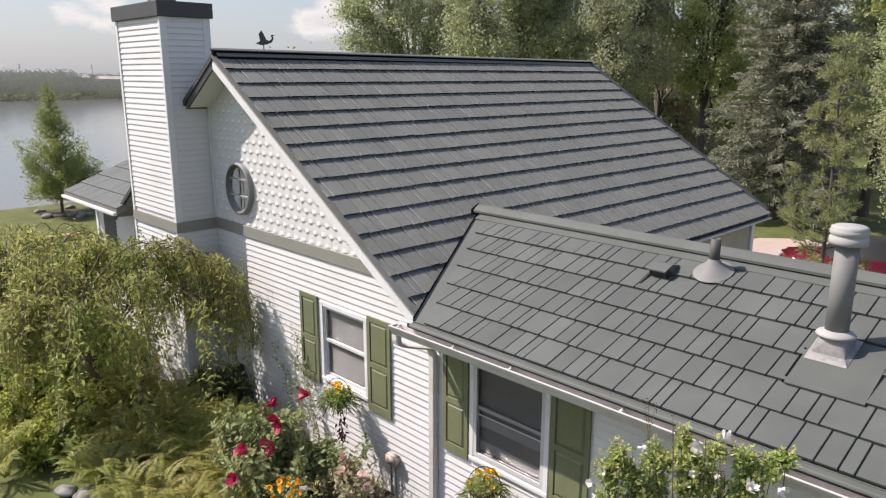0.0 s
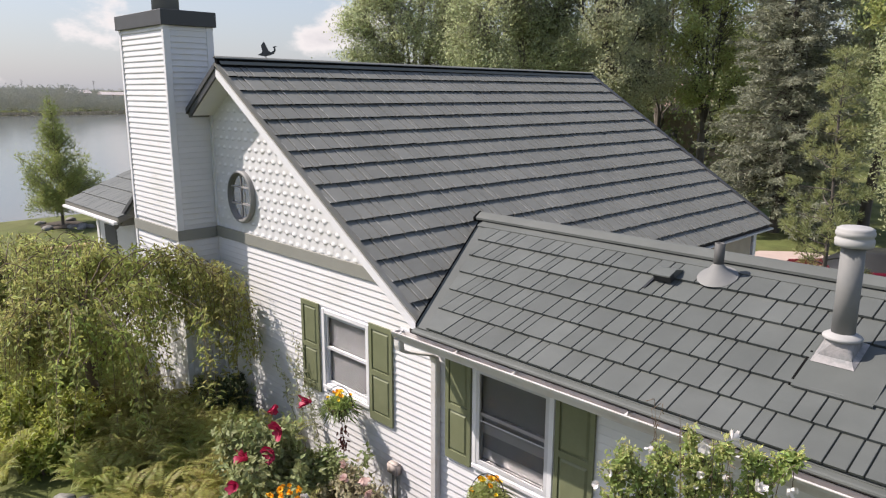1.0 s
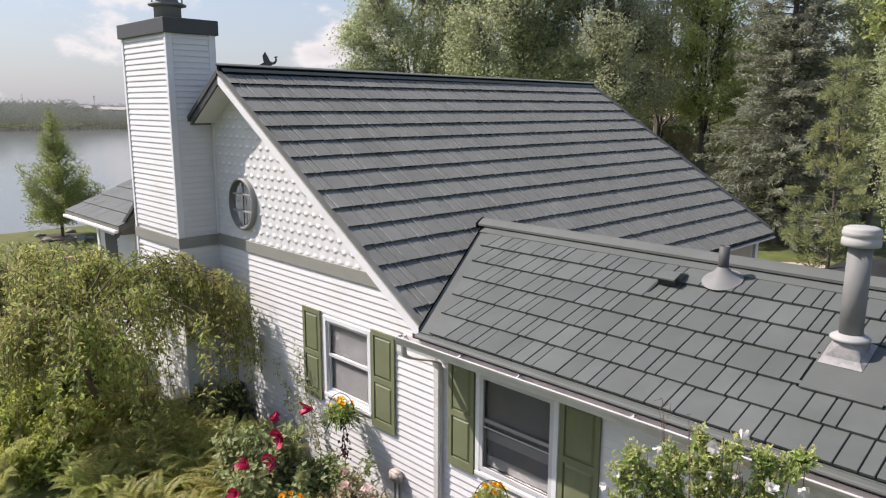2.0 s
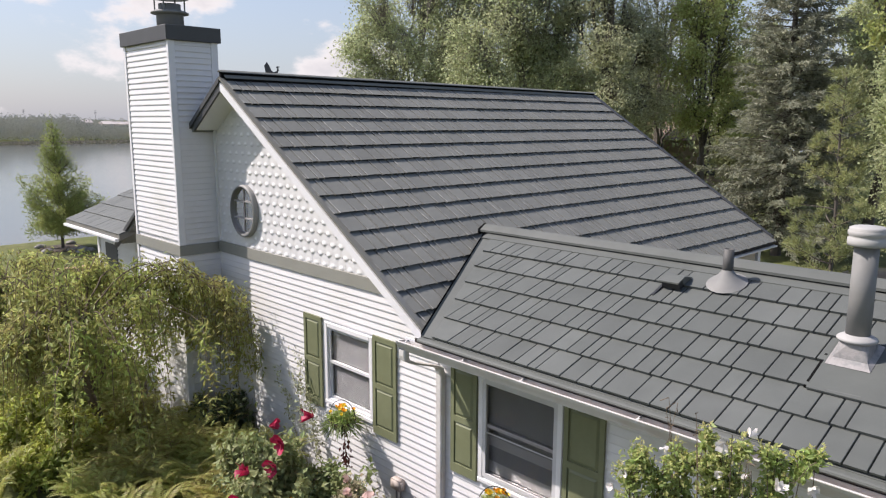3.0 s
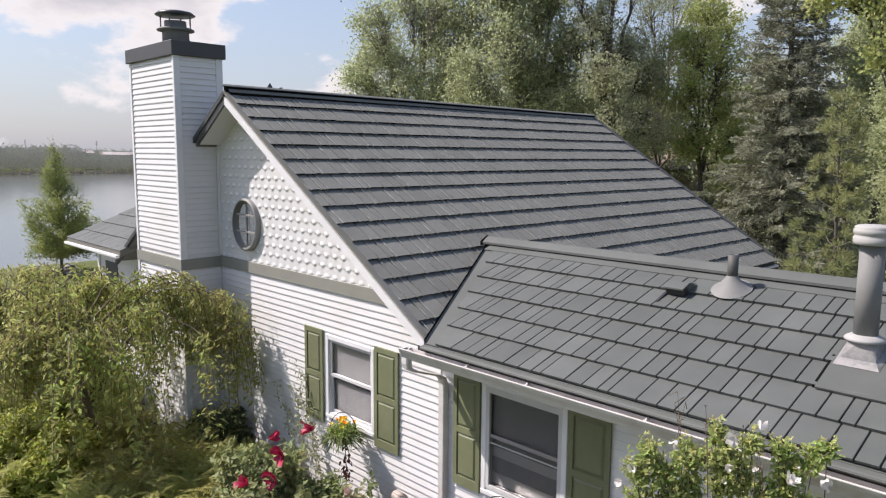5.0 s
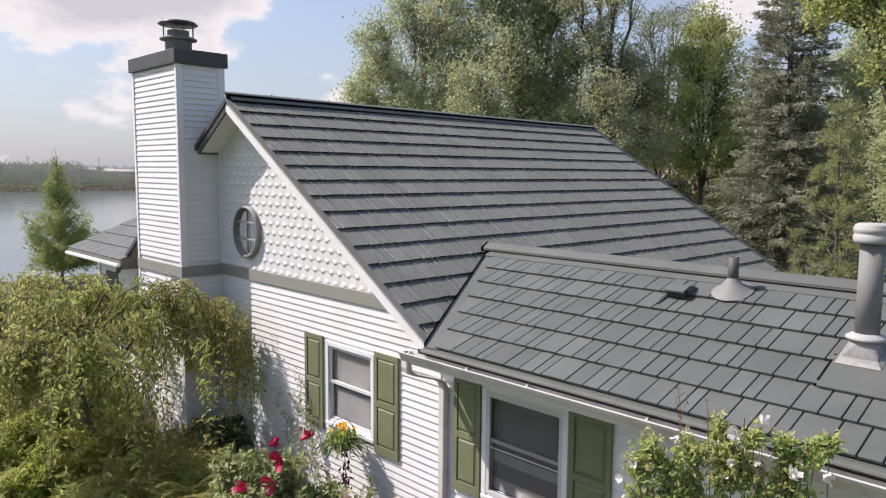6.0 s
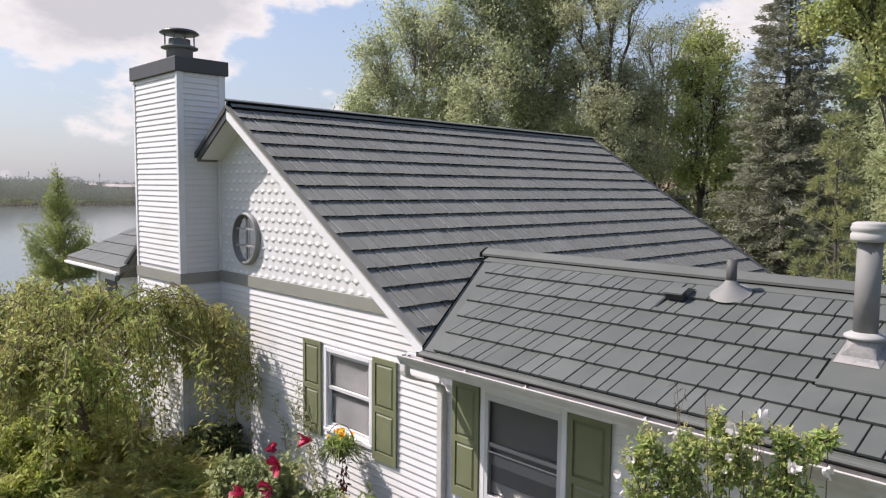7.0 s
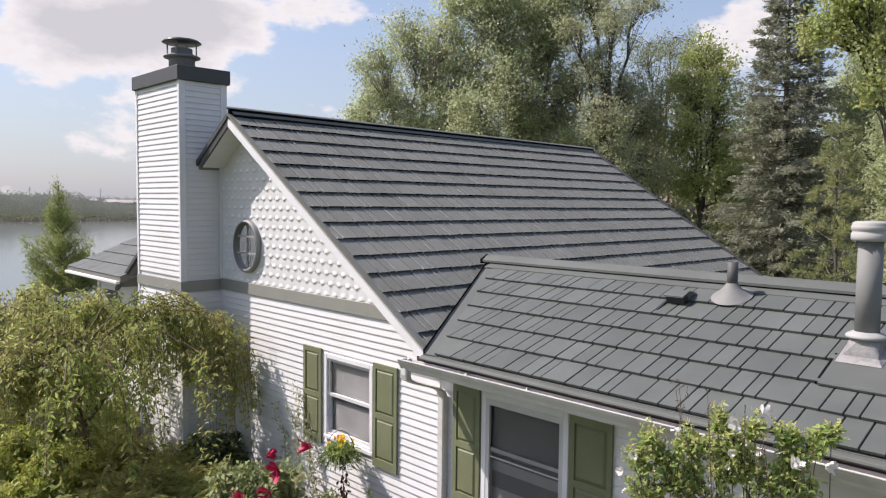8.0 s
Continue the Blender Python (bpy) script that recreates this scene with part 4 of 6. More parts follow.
def far_house(x, y, z, w, h):
    s = thing("far_house", "pale far-off house with a reddish roof on the far shore", "house", (x, y, z), "houses on the far shore")
    part("wall", one_box(-5, 5, -w / 2, w / 2, 0, h), M_FARWALL, s)
    bm = bmesh.new()
    prism(bm, [(-6, h), (6, h), (0, h + 1.9)], "y", -w / 2 - 0.6, w / 2 + 0.6)
    part("roof", bm, M_FARROOF, s)
    for k in range(4):
        yy = -w / 2 + w * (k + 0.5) / 4
        part("window", one_box(5.0, 5.08, yy - 0.6, yy + 0.6, h * 0.45, h * 0.8), M_BLIND, s)


def mast(y, h):
    s = thing("radio_mast", "thin grey radio mast beyond the far shore", "mast", (-600, y, 3.0), "masts beyond the lake")
    V, Q = tubes([([(0, 0, 0), (0, 0, h * 0.6), (0, 0, h)], [0.16, 0.12, 0.07])], 6)
    raw("pole", V, Q, M_GALV, s)
    for k in range(3):
        part("cross_arm", one_box(-0.1, 0.1, -0.9, 0.9, h * (0.7 + 0.1 * k), h * (0.7 + 0.1 * k) + 0.2), M_GALV, s)


# ---- plants: generators ----


def limb(rng, start, direction, length, steps, r0, r1, wander=0.25, lift=0.0):
    p, d = np.array(start, float), np.array(direction, float)
    d /= np.linalg.norm(d)
    pts, rad = [p.copy()], [r0]
    for k in range(steps):
        d = d + rng.normal(size=3) * wander * 0.5 + np.array([0, 0, lift])
        d /= np.linalg.norm(d)
        p = p + d * length / steps
        pts.append(p.copy()); rad.append(r0 + (r1 - r0) * (k + 1) / steps)
    return np.array(pts), np.array(rad), d


def broadleaf(name, label, x, y, height, radius, trunk, leaf, mat, seed, count=16000, first=0.22, clump=0.75, fork=4, openness=1.0):
    """A tapered trunk that forks into limbs, branches and twigs, with leaves in clumps at the twigs; radius is the crown's."""
    rng = np.random.default_rng(seed)
    t = thing(name, label, "tree", (x, y, float(ground_height(np.float64(x), np.float64(y)))), "")
    paths, tips = [], []
    tp, tr, d = limb(rng, (0, 0, -0.2), (0, 0, 1), height * first, 5, trunk, trunk * 0.72, 0.10)
    paths.append((tp, tr))
    rise = height - tp[-1][2]
    for f in range(fork):
        a = 2 * math.pi * (f + rng.random() * 0.5) / fork
        out = rng.uniform(0.35, 0.85) * radius / rise if fork > 1 else 0.02
        lp, lr, ld = limb(rng, tp[-1], (math.cos(a) * out, math.sin(a) * out, 1.0), rise * rng.uniform(0.80, 1.0), 10, trunk * 0.55, trunk * 0.05, 0.16, 0.02)
        paths.append((lp, lr))
        for k in range(1, 11):
            frac = k / 10
            dome = math.sqrt(max(0.05, 1 - (2 * frac - 0.85) ** 2 / 1.5))
            for _ in range(4):
                a2 = rng.random() * 2 * math.pi
                ln = radius * 0.62 * dome * rng.uniform(0.4, 1.0)
                bp, br, bd = limb(rng, lp[k], (math.cos(a2), math.sin(a2), rng.uniform(0.1, 0.9)), ln, 4, lr[k] * 0.45 + 0.008, 0.006, 0.4, 0.02)
                paths.append((bp, br))
                tips += [bp[2], bp[3], bp[4]]
                for _ in range(2):
                    sp, sr, sd = limb(rng, bp[rng.integers(1, 4)], rng.normal(size=3) + (0, 0, 0.3), ln * 0.5, 3, 0.012, 0.004, 0.4)
                    paths.append((sp, sr)); tips += [sp[2], sp[3]]
    V, Q = tubes(paths, 6)
    raw("trunk", V, Q, M_BARK, t, "", True)
    tips = np.array(tips)
    pick = tips[rng.random(len(tips)) < openness]
    per = max(1, count // len(pick))
    size = rng.uniform(0.5, 1.3, len(pick))
    pos = np.repeat(pick, per, axis=0) + np.clip(rng.normal(size=(len(pick) * per, 3)), -1.4, 1.4) * (clump * np.repeat(size, per))[:, None] * np.array([0.5, 0.5, 0.36])
    out = pos - np.repeat(pick, per, axis=0)
    out /= np.linalg.norm(out, axis=1, keepdims=True) + 1e-6
    far = np.repeat(pick, per, axis=0) - np.array([0, 0, height * 0.55]); far /= np.linalg.norm(far, axis=1, keepdims=True) + 1e-6
    V, Q = leaf_mesh(rng, pos, rng.uniform(0.7, 1.25, len(pos)) * leaf, 0.62, axis=np.array([[0, 0, -0.3]]), face=out * 0.7 + far * 0.5 + np.array([0, 0, 0.45]))
    raw("crown", V, Q, mat, t)
    return t


def bent(p0, p1, p2, n):
    """Points along a curve from p0 to p2 that leaves towards p1."""
    u = np.linspace(0, 1, n)[:, None]
    return (1 - u) ** 2 * np.asarray(p0, float) + 2 * u * (1 - u) * np.asarray(p1, float) + u ** 2 * np.asarray(p2, float)


def lobed_tree(name, label, foot, lobes, trunk, mat, seed, leaf=0.15, ratio=0.62, fill=1.0, clump=0.42, fork=0.3, bark=None, loose=0.6):
    """A tree whose limbs each carry a lobe of the crown: twigs fan out in the lobe, each with a clump of leaves, and loose leaves and gaps between."""
    rng = np.random.default_rng(seed)
    x, y = foot
    z0 = float(ground_height(np.float64(x), np.float64(y)))
    t = thing(name, label, "tree", (x, y, z0))
    lobes = np.array(lobes, float)
    stem_top = lobes[:, 2].max() * fork
    stem, girth, _ = limb(rng, (0, 0, -0.2), (0, 0, 1), stem_top + 0.2, 6, trunk, trunk * 0.75, 0.06)
    paths = [(stem, girth)]
    centres, sizes, cores = [], [], []
    for lx, ly, lz, lr in lobes:
        c = np.array([lx, ly, lz])
        start = stem[-1] if lz > stem_top + 1.0 else stem[3]
        knee = start * 0.6 + c * 0.4
        knee[2] = max(start[2] + 0.6, lz * 0.6 + start[2] * 0.4)
        arm = bent(start, knee, c + (0, 0, lr * 0.5), 9)
        arm[1:-1] += rng.normal(size=(7, 3)) * 0.12
        paths.append((arm, np.linspace(trunk * 0.36, 0.02, 9)))
        hubs = [(c, lr)]
        for _ in range(3):
            d = rng.normal(size=3) * (1, 1, 0.8)
            hubs.append((c + d / np.linalg.norm(d) * lr * 0.8, lr * rng.uniform(0.4, 0.65)))
        for hub, hr in hubs:
            n = max(5, int(fill * 30 * (hr / clump * 0.5) ** 2))
            d = rng.normal(size=(n, 3))
            d /= np.linalg.norm(d, axis=1, keepdims=True)
            q = hub + d * (hr * rng.uniform(0.25, 1.12, n))[:, None]
            for p in q:
                a = arm[rng.integers(5, 9)]
                twig = bent(a, (a + p) / 2 + (0, 0, 0.18), p, 4)
                paths.append((twig, np.linspace(0.016, 0.005, 4)))
            centres.append(q); sizes.append(clump * rng.uniform(0.5, 1.3, n)); cores.append(np.repeat(hub[None], n, 0))
    raw("trunk", *tubes(paths, 6), bark or M_BARK, t, "", True)
    centres, sizes, cores = np.concatenate(centres), np.concatenate(sizes), np.concatenate(cores)
    per = np.maximum(10, (31 * (sizes / 0.42) ** 2 * (0.15 / leaf) ** 2 * (0.62 / ratio) ** 0.5).astype(int))
    i = np.repeat(np.arange(len(centres)), per)
    d = rng.normal(size=(len(i), 3))
    d /= np.linalg.norm(d, axis=1, keepdims=True)
    reach = sizes[i] * rng.random(len(i)) ** 0.6 * np.where(rng.random(len(i)) < loose, 2.0, 1.0)
    pos = centres[i] + d * reach[:, None] * np.array([1.1, 1.1, 0.8])
    out = centres[i] - cores[i]
    out /= np.linalg.norm(out, axis=1, keepdims=True) + 1e-6
    raw("crown", *leaf_mesh(rng, pos, rng.uniform(0.65, 1.3, len(i)) * leaf, ratio, axis=np.array([[0, 0, -0.45]]), face=d * 0.5 + out * 0.3 + np.array([0, 0, 0.35])), mat, t)
    return t


def spruce(name, label, x, y, height, radius, mat, seed, whorls=44, per=9, tuft=0.30, droop=0.32, bare=0.03, fill=15, z0=0.0, ratio=0.24, stem=0.016):
    rng = np.random.default_rng(seed)
    t = thing(name, label, "tree", (x, y, z0))
    paths = [(np.array([(0, 0, -0.2), (0.03, 0, height * 0.5), (0, 0.03, height)]), np.array([height * stem, height * stem * 0.62, 0.01]))]
    pos, axes = [], []
    for w in range(whorls):
        f = bare + (1 - bare) * w / whorls
        z = height * f
        r = radius * (1 - f) ** 0.72 * (0.78 + 0.22 * rng.random())
        for b in range(per):
            a = rng.random() * 2 * math.pi
            ln = r * rng.uniform(0.55, 1.12) + 0.12
            d = np.array([math.cos(a), math.sin(a), 0.28 * f - droop * (1 - f) + rng.normal() * 0.1])
            p, rr, _ = limb(rng, (0, 0, z), d, ln, 4, 0.028 * (1 - f) + 0.008, 0.004, 0.14, 0.02)
            paths.append((p, rr))
            n = max(3, int(ln * fill))
            s = np.sqrt(rng.random(n)) * 0.93 + 0.07
            k = np.clip(s * 4, 0, 3.999)
            i = k.astype(int)
            q = p[i] + (p[i + 1] - p[i]) * (k - i)[:, None]
            side = np.cross(d, (0, 0, 1.0)) * rng.choice([-1, 1], n)[:, None]
            pos.append(q + rng.normal(size=(n, 3)) * 0.05 + side * (0.16 * ln * (1.1 - s) * rng.random(n))[:, None])
            axes.append(d * 0.8 + side * rng.uniform(0.2, 1.0, n)[:, None] + np.array([0, 0, -0.25]))
    V, Q = tubes(paths, 5)
    raw("trunk", V, Q, M_BARK, t, "", True)
    pos, axes = np.concatenate(pos), np.concatenate(axes)
    parts = []
    for k in range(3):
        parts.append(leaf_mesh(rng, pos + rng.normal(size=pos.shape) * 0.04, rng.uniform(0.6, 1.3, len(pos)) * tuft, ratio, axis=axes, spread=0.4, up=0.5))
    raw("crown", *merge(parts), mat, t)
    return t


def weeping_tree(x, y, height, seed, spread=1.0, strands=34, limbs=()):
    rng = np.random.default_rng(seed)
    t = thing("weeping_tree", "weeping tree with arching bare branches and trailing yellow-green leaves", "tree", (x, y, 0))
    paths, leaves, axes = [], [], []
    tp, tr, _ = limb(rng, (0, 0, -0.1), (0.1, 0.0, 1), height * 0.72, 6, 0.09, 0.06, 0.15)
    paths.append((tp, tr))
    for b in range(26 + len(limbs)):
        a = 2 * math.pi * b / 26 + rng.normal() * 0.15
        reach = spread * rng.uniform(1.1, 2.75) * (1.12 if math.cos(a - 0.5) > 0.3 else 1.0) * (0.5 if math.sin(a) < -0.35 else 1.0)
        top = height * rng.uniform(0.80, 1.0)
        n = 12
        s = np.linspace(0, 1, n)
        start = tp[rng.integers(3, 7)]
        px = start[0] + math.cos(a) * reach * s + rng.normal(size=n).cumsum() * 0.025
        py = start[1] + math.sin(a) * reach * s + rng.normal(size=n).cumsum() * 0.025
        pz = start[2] + (top - start[2]) * np.sin(np.pi * np.minimum(1, s * 1.25) * 0.62) * 1.05 - 0.5 * np.clip(s - 0.6, 0, 1) ** 1.5 * height * 0.6
        arch = np.stack([px, py, pz], 1)
        if b >= 26:
            # long bare limbs: a smooth curve through their bends
            bends = np.array([tuple(start), *limbs[b - 26]])
            u = np.linspace(0, 1, len(bends))
            steps_at = np.linspace(0, 1, n)
            arch = np.stack([np.interp(steps_at, u, bends[:, k]) for k in range(3)], 1)
            arch[1:-1] = (arch[:-2] + 2 * arch[1:-1] + arch[2:]) / 4
        paths.append((arch, np.linspace(0.016 if b < 26 else 0.03, 0.005, n)))
        nodes = [(arch[i] + rng.normal(size=3) * 0.05, rng.uniform(0.45, 1.0)) for i in rng.integers(3 if b < 26 else 6, n, 6)]
        for k in range(strands if b % 4 else 8):
            node, drop = nodes[rng.integers(0, len(nodes))]
            p0 = node + rng.normal(size=3) * np.array([0.13, 0.13, 0.05])
            low = 1.75 if -13.35 < p0[0] + x < -12.35 else 0.75
            ln = max(0.25, min(p0[2] - low, drop * rng.uniform(0.7, 1.15) * 1.75))
            m = 9
            u = np.linspace(0, 1, m)
            dirx, diry = math.cos(a) * 0.25 + rng.normal() * 0.16, math.sin(a) * 0.25 + rng.normal() * 0.16
            strand = np.stack([p0[0] + dirx * np.sqrt(u) * ln * 0.8, p0[1] + diry * np.sqrt(u) * ln * 0.8, p0[2] + 0.12 * np.sin(u * 3) - ln * u ** 1.25], 1)
            paths.append((strand[::2], np.linspace(0.006, 0.002, 5)))
            c = int(ln * 27) + 6
            w = rng.random(c) * (m - 1.001)
            j = w.astype(int)
            q = strand[j] + (strand[j + 1] - strand[j]) * (w - j)[:, None]
            leaves.append(q + rng.normal(size=(c, 3)) * 0.05)
            side = rng.normal(size=(c, 2)) * 0.75
            axes.append(np.stack([side[:, 0], side[:, 1], np.full(c, -0.75)], 1))
    V, Q = tubes(paths, 5)
    raw("trunk", V, Q, M_TWIG, t, "", True)
    pos, ax = np.concatenate(leaves), np.concatenate(axes)
    keep = pos[:, 1] + y < -0.06
    inside = (pos[:, 0] + x > CX0 - 0.06) & (pos[:, 0] + x < CX1 + 0.05) & (pos[:, 1] + y > CY0 - 0.06)
    keep &= ~inside
    pos, ax = pos[keep], ax[keep]
    out = pos * np.array([1, 1, 0]); out /= np.linalg.norm(out, axis=1, keepdims=True) + 1e-6
    V, Q = leaf_mesh(rng, pos, rng.uniform(0.07, 0.14, len(pos)), 0.36, axis=ax, spread=0.45, face=out * 0.7 + np.array([0, 0, 0.75]))
    raw("crown", V, Q, M_WEEP, t)


def fern_mesh(seed, reach):
    rng = np.random.default_rng(seed)
    V, Q, off = [], [], 0
    for f in range(15):
        a = 2 * math.pi * f / 15 + rng.normal() * 0.2
        ln = reach * rng.uniform(0.7, 1.1)
        rise = ln * rng.uniform(0.65, 1.15)
        n = 30
        s = np.linspace(0.06, 1, n)
        r = ln * (0.25 * s + 0.75 * s ** 1.7)
        z = rise * np.sin(s * 1.9) / math.sin(1.57) * 0.95
        spine = np.stack([r * math.cos(a), r * math.sin(a), z], 1)
        side = np.array([-math.sin(a), math.cos(a), 0])
        fw = np.gradient(spine, axis=0); fw /= np.linalg.norm(fw, axis=1, keepdims=True)
        for k in range(n):
            pl = 0.20 * ln * math.sin(math.pi * min(1, 0.12 + s[k] * 0.9)) + 0.012
            w = ln / n * 0.60
            for sg in (-1, 1):
                b = spine[k]
                tip = b + side * sg * pl + fw[k] * pl * 0.35 + np.array([0, 0, -pl * 0.18])
                mid = (b * 0.55 + tip * 0.45)
                V += [b - fw[k] * w * 0.5, mid - fw[k] * w, tip, mid + fw[k] * w]
                Q.append((off, off + 1, off + 2, off + 3)); off += 4
    me = raw("frond", V, Q, M_FERN)
    data = me.data
    bpy.data.objects.remove(me)
    return data


FERNS = [fern_mesh(k, 0.75) for k in range(4)]


def fern(x, y, z, s, turn, k):
    f = thing("fern", "tall fern with arching yellow-green fronds", "fern", (x, y, z), "ferns in the bed")
    f.rotation_euler = (0.16 * math.sin(k * 1.7), 0.16 * math.cos(k * 2.9), turn)
    f.scale = (s, s, s * 1.05)
    ob = new("frond", FERNS[k % 4])
    ob.parent = f


def petals(rng, center, facing, r, n=5, cup=0.35, width=0.95):
    """Corners and quads of a flower: ruffled petals round a centre, opening towards facing."""
    f = np.array(facing, float); f /= np.linalg.norm(f)
    u = np.cross(f, (0.3, 0.2, 1.0)); u /= np.linalg.norm(u)
    w = np.cross(f, u)
    V, Q, off = [], [], 0
    c = np.array(center, float)
    for k in range(n):
        a = 2 * math.pi * k / n + rng.normal() * 0.15
        d = math.cos(a) * u + math.sin(a) * w
        s = np.cross(f, d)
        ln = r * rng.uniform(0.8, 1.12)
        lift = cup * rng.uniform(0.5, 1.6)
        row = []
        for h, wd, up in ((0.06, 0.10, 0.0), (0.38, 0.36, 0.55), (0.74, 0.46, 0.95), (1.0, 0.26, 1.0)):
            mid = c + d * ln * h * (1 - lift * 0.35) + f * ln * lift * up
            for g in (-1, 0, 1):
                row.append(mid + s * g * wd * ln * width + f * ln * (0.16 * abs(g) * h) + f * rng.normal() * ln * 0.09 * h + d * rng.normal() * ln * 0.05 * h)
        V += row
        for i in range(3):
            for j in range(2):
                b = off + i * 3 + j
                Q.append((b, b + 1, b + 4, b + 3))
        off += 12
    return np.array(V), np.array(Q)


def bush(name, label, x, y, z0, height, radius, mat, seed, stems=14, leaves=2600, leaf=0.10, ratio=0.6, flowers=(), petal=None, petal_r=0.1, spread=0.6, category="shrub", flower_label="", low=0.15, fp=5):
    rng = np.random.default_rng(seed)
    t = thing(name, label, category, (x, y, z0))
    paths, pos = [], []
    for s in range(stems):
        a = rng.random() * 2 * math.pi
        out = rng.random() * spread
        h = height * rng.uniform(0.72, 1.0)
        p, r, d = limb(rng, (rng.normal() * 0.08, rng.normal() * 0.08, 0), (math.cos(a) * out, math.sin(a) * out, 1), h, 8, 0.012, 0.004, 0.16, 0.03)
        paths.append((p, r))
        pos.append(p[2:])
        for k in range(2, 8):
            q, r2, _ = limb(rng, p[k], rng.normal(size=3) + (0, 0, 0.5), radius * rng.uniform(0.3, 0.7), 3, 0.006, 0.002, 0.3)
            paths.append((q, r2)); pos.append(q[1:])
    V, Q = tubes(paths, 5)
    raw("stem", V, Q, M_TWIG, t)
    pts = np.concatenate(pos)
    pts = pts[pts[:, 2] > height * low]
    pick = pts[rng.integers(0, len(pts), leaves)] + rng.normal(size=(leaves, 3)) * 0.05
    flat = pick - np.array([0, 0, height * 0.5]); flat /= np.linalg.norm(flat, axis=1, keepdims=True) + 1e-6
    V, Q = leaf_mesh(rng, pick, rng.uniform(0.6, 1.3, leaves) * leaf, ratio, axis=np.array([[0, 0, -0.25]]), face=flat * 0.6 + np.array([0, -0.2, 0.5]))
    raw("foliage", V, Q, mat, t)
    for i, (fx, fy, fz, rr) in enumerate(flowers):
        face = np.array([0.35, -0.6, 0.15]) + rng.normal(size=3) * 0.6
        V, Q = petals(rng, (fx - x, fy - y, fz - z0), face, petal_r * rr, fp, 0.75)
        raw("flower", V, Q, petal, t, flower_label, True)
    return t

# ---- plants beside the house ----
weeping_tree(-13.6, -2.1, 3.3, 3, 0.95, 26, limbs=[[(0.35, 0.65, 0.95 + 2.1), (0.95, 1.2, 3.08), (1.5, 1.5, 2.75)], [(0.6, 0.9, 3.0), (1.25, 1.35, 3.0), (1.75, 1.5, 2.5)], [(-0.7, -0.4, 2.95), (-1.1, -0.85, 2.9), (-1.4, -1.2, 2.7)]])
weeping_tree(-16.4, -2.5, 3.1, 17, 0.85, 15)
# bed: soil sheet a little above the lawn
bm = bmesh.new()
edge = [(-18.5, -0.1), (-18.6, -3.6), (-15.5, -3.6), (-13.0, -3.5), (-11.2, -2.9), (-9.5, -3.0), (-7.0, -3.1), (-4.0, -2.6), (4.0, -2.4), (4.0, -0.05)]
prism(bm, edge, "z", -0.2, 0.03)
tagged(part("flower_bed", bm, M_SOIL), "dark soil bed along the house wall", "flower bed", kind="structure")
prng = random.Random(4)
for k in range(330):
    x = prng.uniform(-16.5, -8.6)
    y = prng.uniform(-4.0 if x < -12.4 else -3.2, -0.6)
    if x > -10.2 and y > -1.3:
        continue
    if CX0 - 0.4 < x < CX1 + 0.3 and y > CY0 - 0.5:
        continue
    fern(x, y, 0.03, prng.uniform(0.48, 0.95) * (0.8 if y < -2.0 else 1.0), prng.uniform(0, 6.28), k)
bush("dark_shrub", "low dark green shrub at the foot of the wall", -12.2, -0.54, 0, 0.95, 0.5, M_SHRUB, 31, stems=18, leaves=3000, leaf=0.09, spread=0.9)
RED = [(-9.42, -1.28, 1.4, 1.0), (-9.17, -0.7, 1.46, 1.0), (-8.78, -1.45, 1.42, 1.15), (-8.78, -1.96, 1.18, 1.1), (-8.63, -1.68, 1.25, 1.15), (-8.63, -2.2, 0.98, 0.9)]
bush("red_hibiscus", "leafy hibiscus with large crimson flowers", -9.1, -1.63, 0, 1.45, 0.55, M_HIB, 21, stems=30, leaves=9000, leaf=0.10, flowers=RED, petal=M_RED, petal_r=0.14, spread=0.8, flower_label="large crimson flower")
bush("leafy_shrub", "pale green leafy shrub under the gable window", -8.5, -0.98, 0, 1.05, 0.45, M_HIB, 22, stems=18, leaves=3600, leaf=0.09, spread=0.7)
bush("seed_head_shrub", "leggy shrub with faded pinkish flower heads", -7.8, -1.04, 0, 1.03, 0.36, M_SEED, 23, stems=16, leaves=2400, leaf=0.08, spread=0.55,
     flowers=[(-7.49, -1.08, 1.1, 1.0), (-7.64, -1.25, 1.06, 0.9), (-7.35, -1.14, 0.97, 0.8), (-7.96, -0.99, 1.06, 0.8)], petal=M_PINKP, petal_r=0.09, fp=9, flower_label="faded pink flower head")
YEL = [(-7.93 + 0.09 * math.sin(k * 2.4) * (1 + k * 0.2), -1.94 + 0.08 * math.cos(k * 2.4) * (1 + k * 0.2), 1.03 + 0.03 * math.sin(k * 1.7), 0.8 + 0.25 * math.sin(k)) for k in range(12)]
bush("marigold", "clump of orange and yellow marigolds", -7.93, -1.94, 0, 0.97, 0.3, M_HIB, 24, stems=16, leaves=1800, leaf=0.07, spread=0.3, flowers=YEL, petal=M_ORANGE, petal_r=0.06, fp=10, flower_label="orange marigold head", category="flower")
bush("white_rose", "low rose with one pale bloom", -7.78, -1.74, 0, 0.96, 0.25, M_HIB, 25, stems=6, leaves=700, leaf=0.07, spread=0.3, flowers=[(-7.8, -1.72, 1.0, 1.0)], petal=M_WHITEP, petal_r=0.075, fp=8, flower_label="pale bloom")
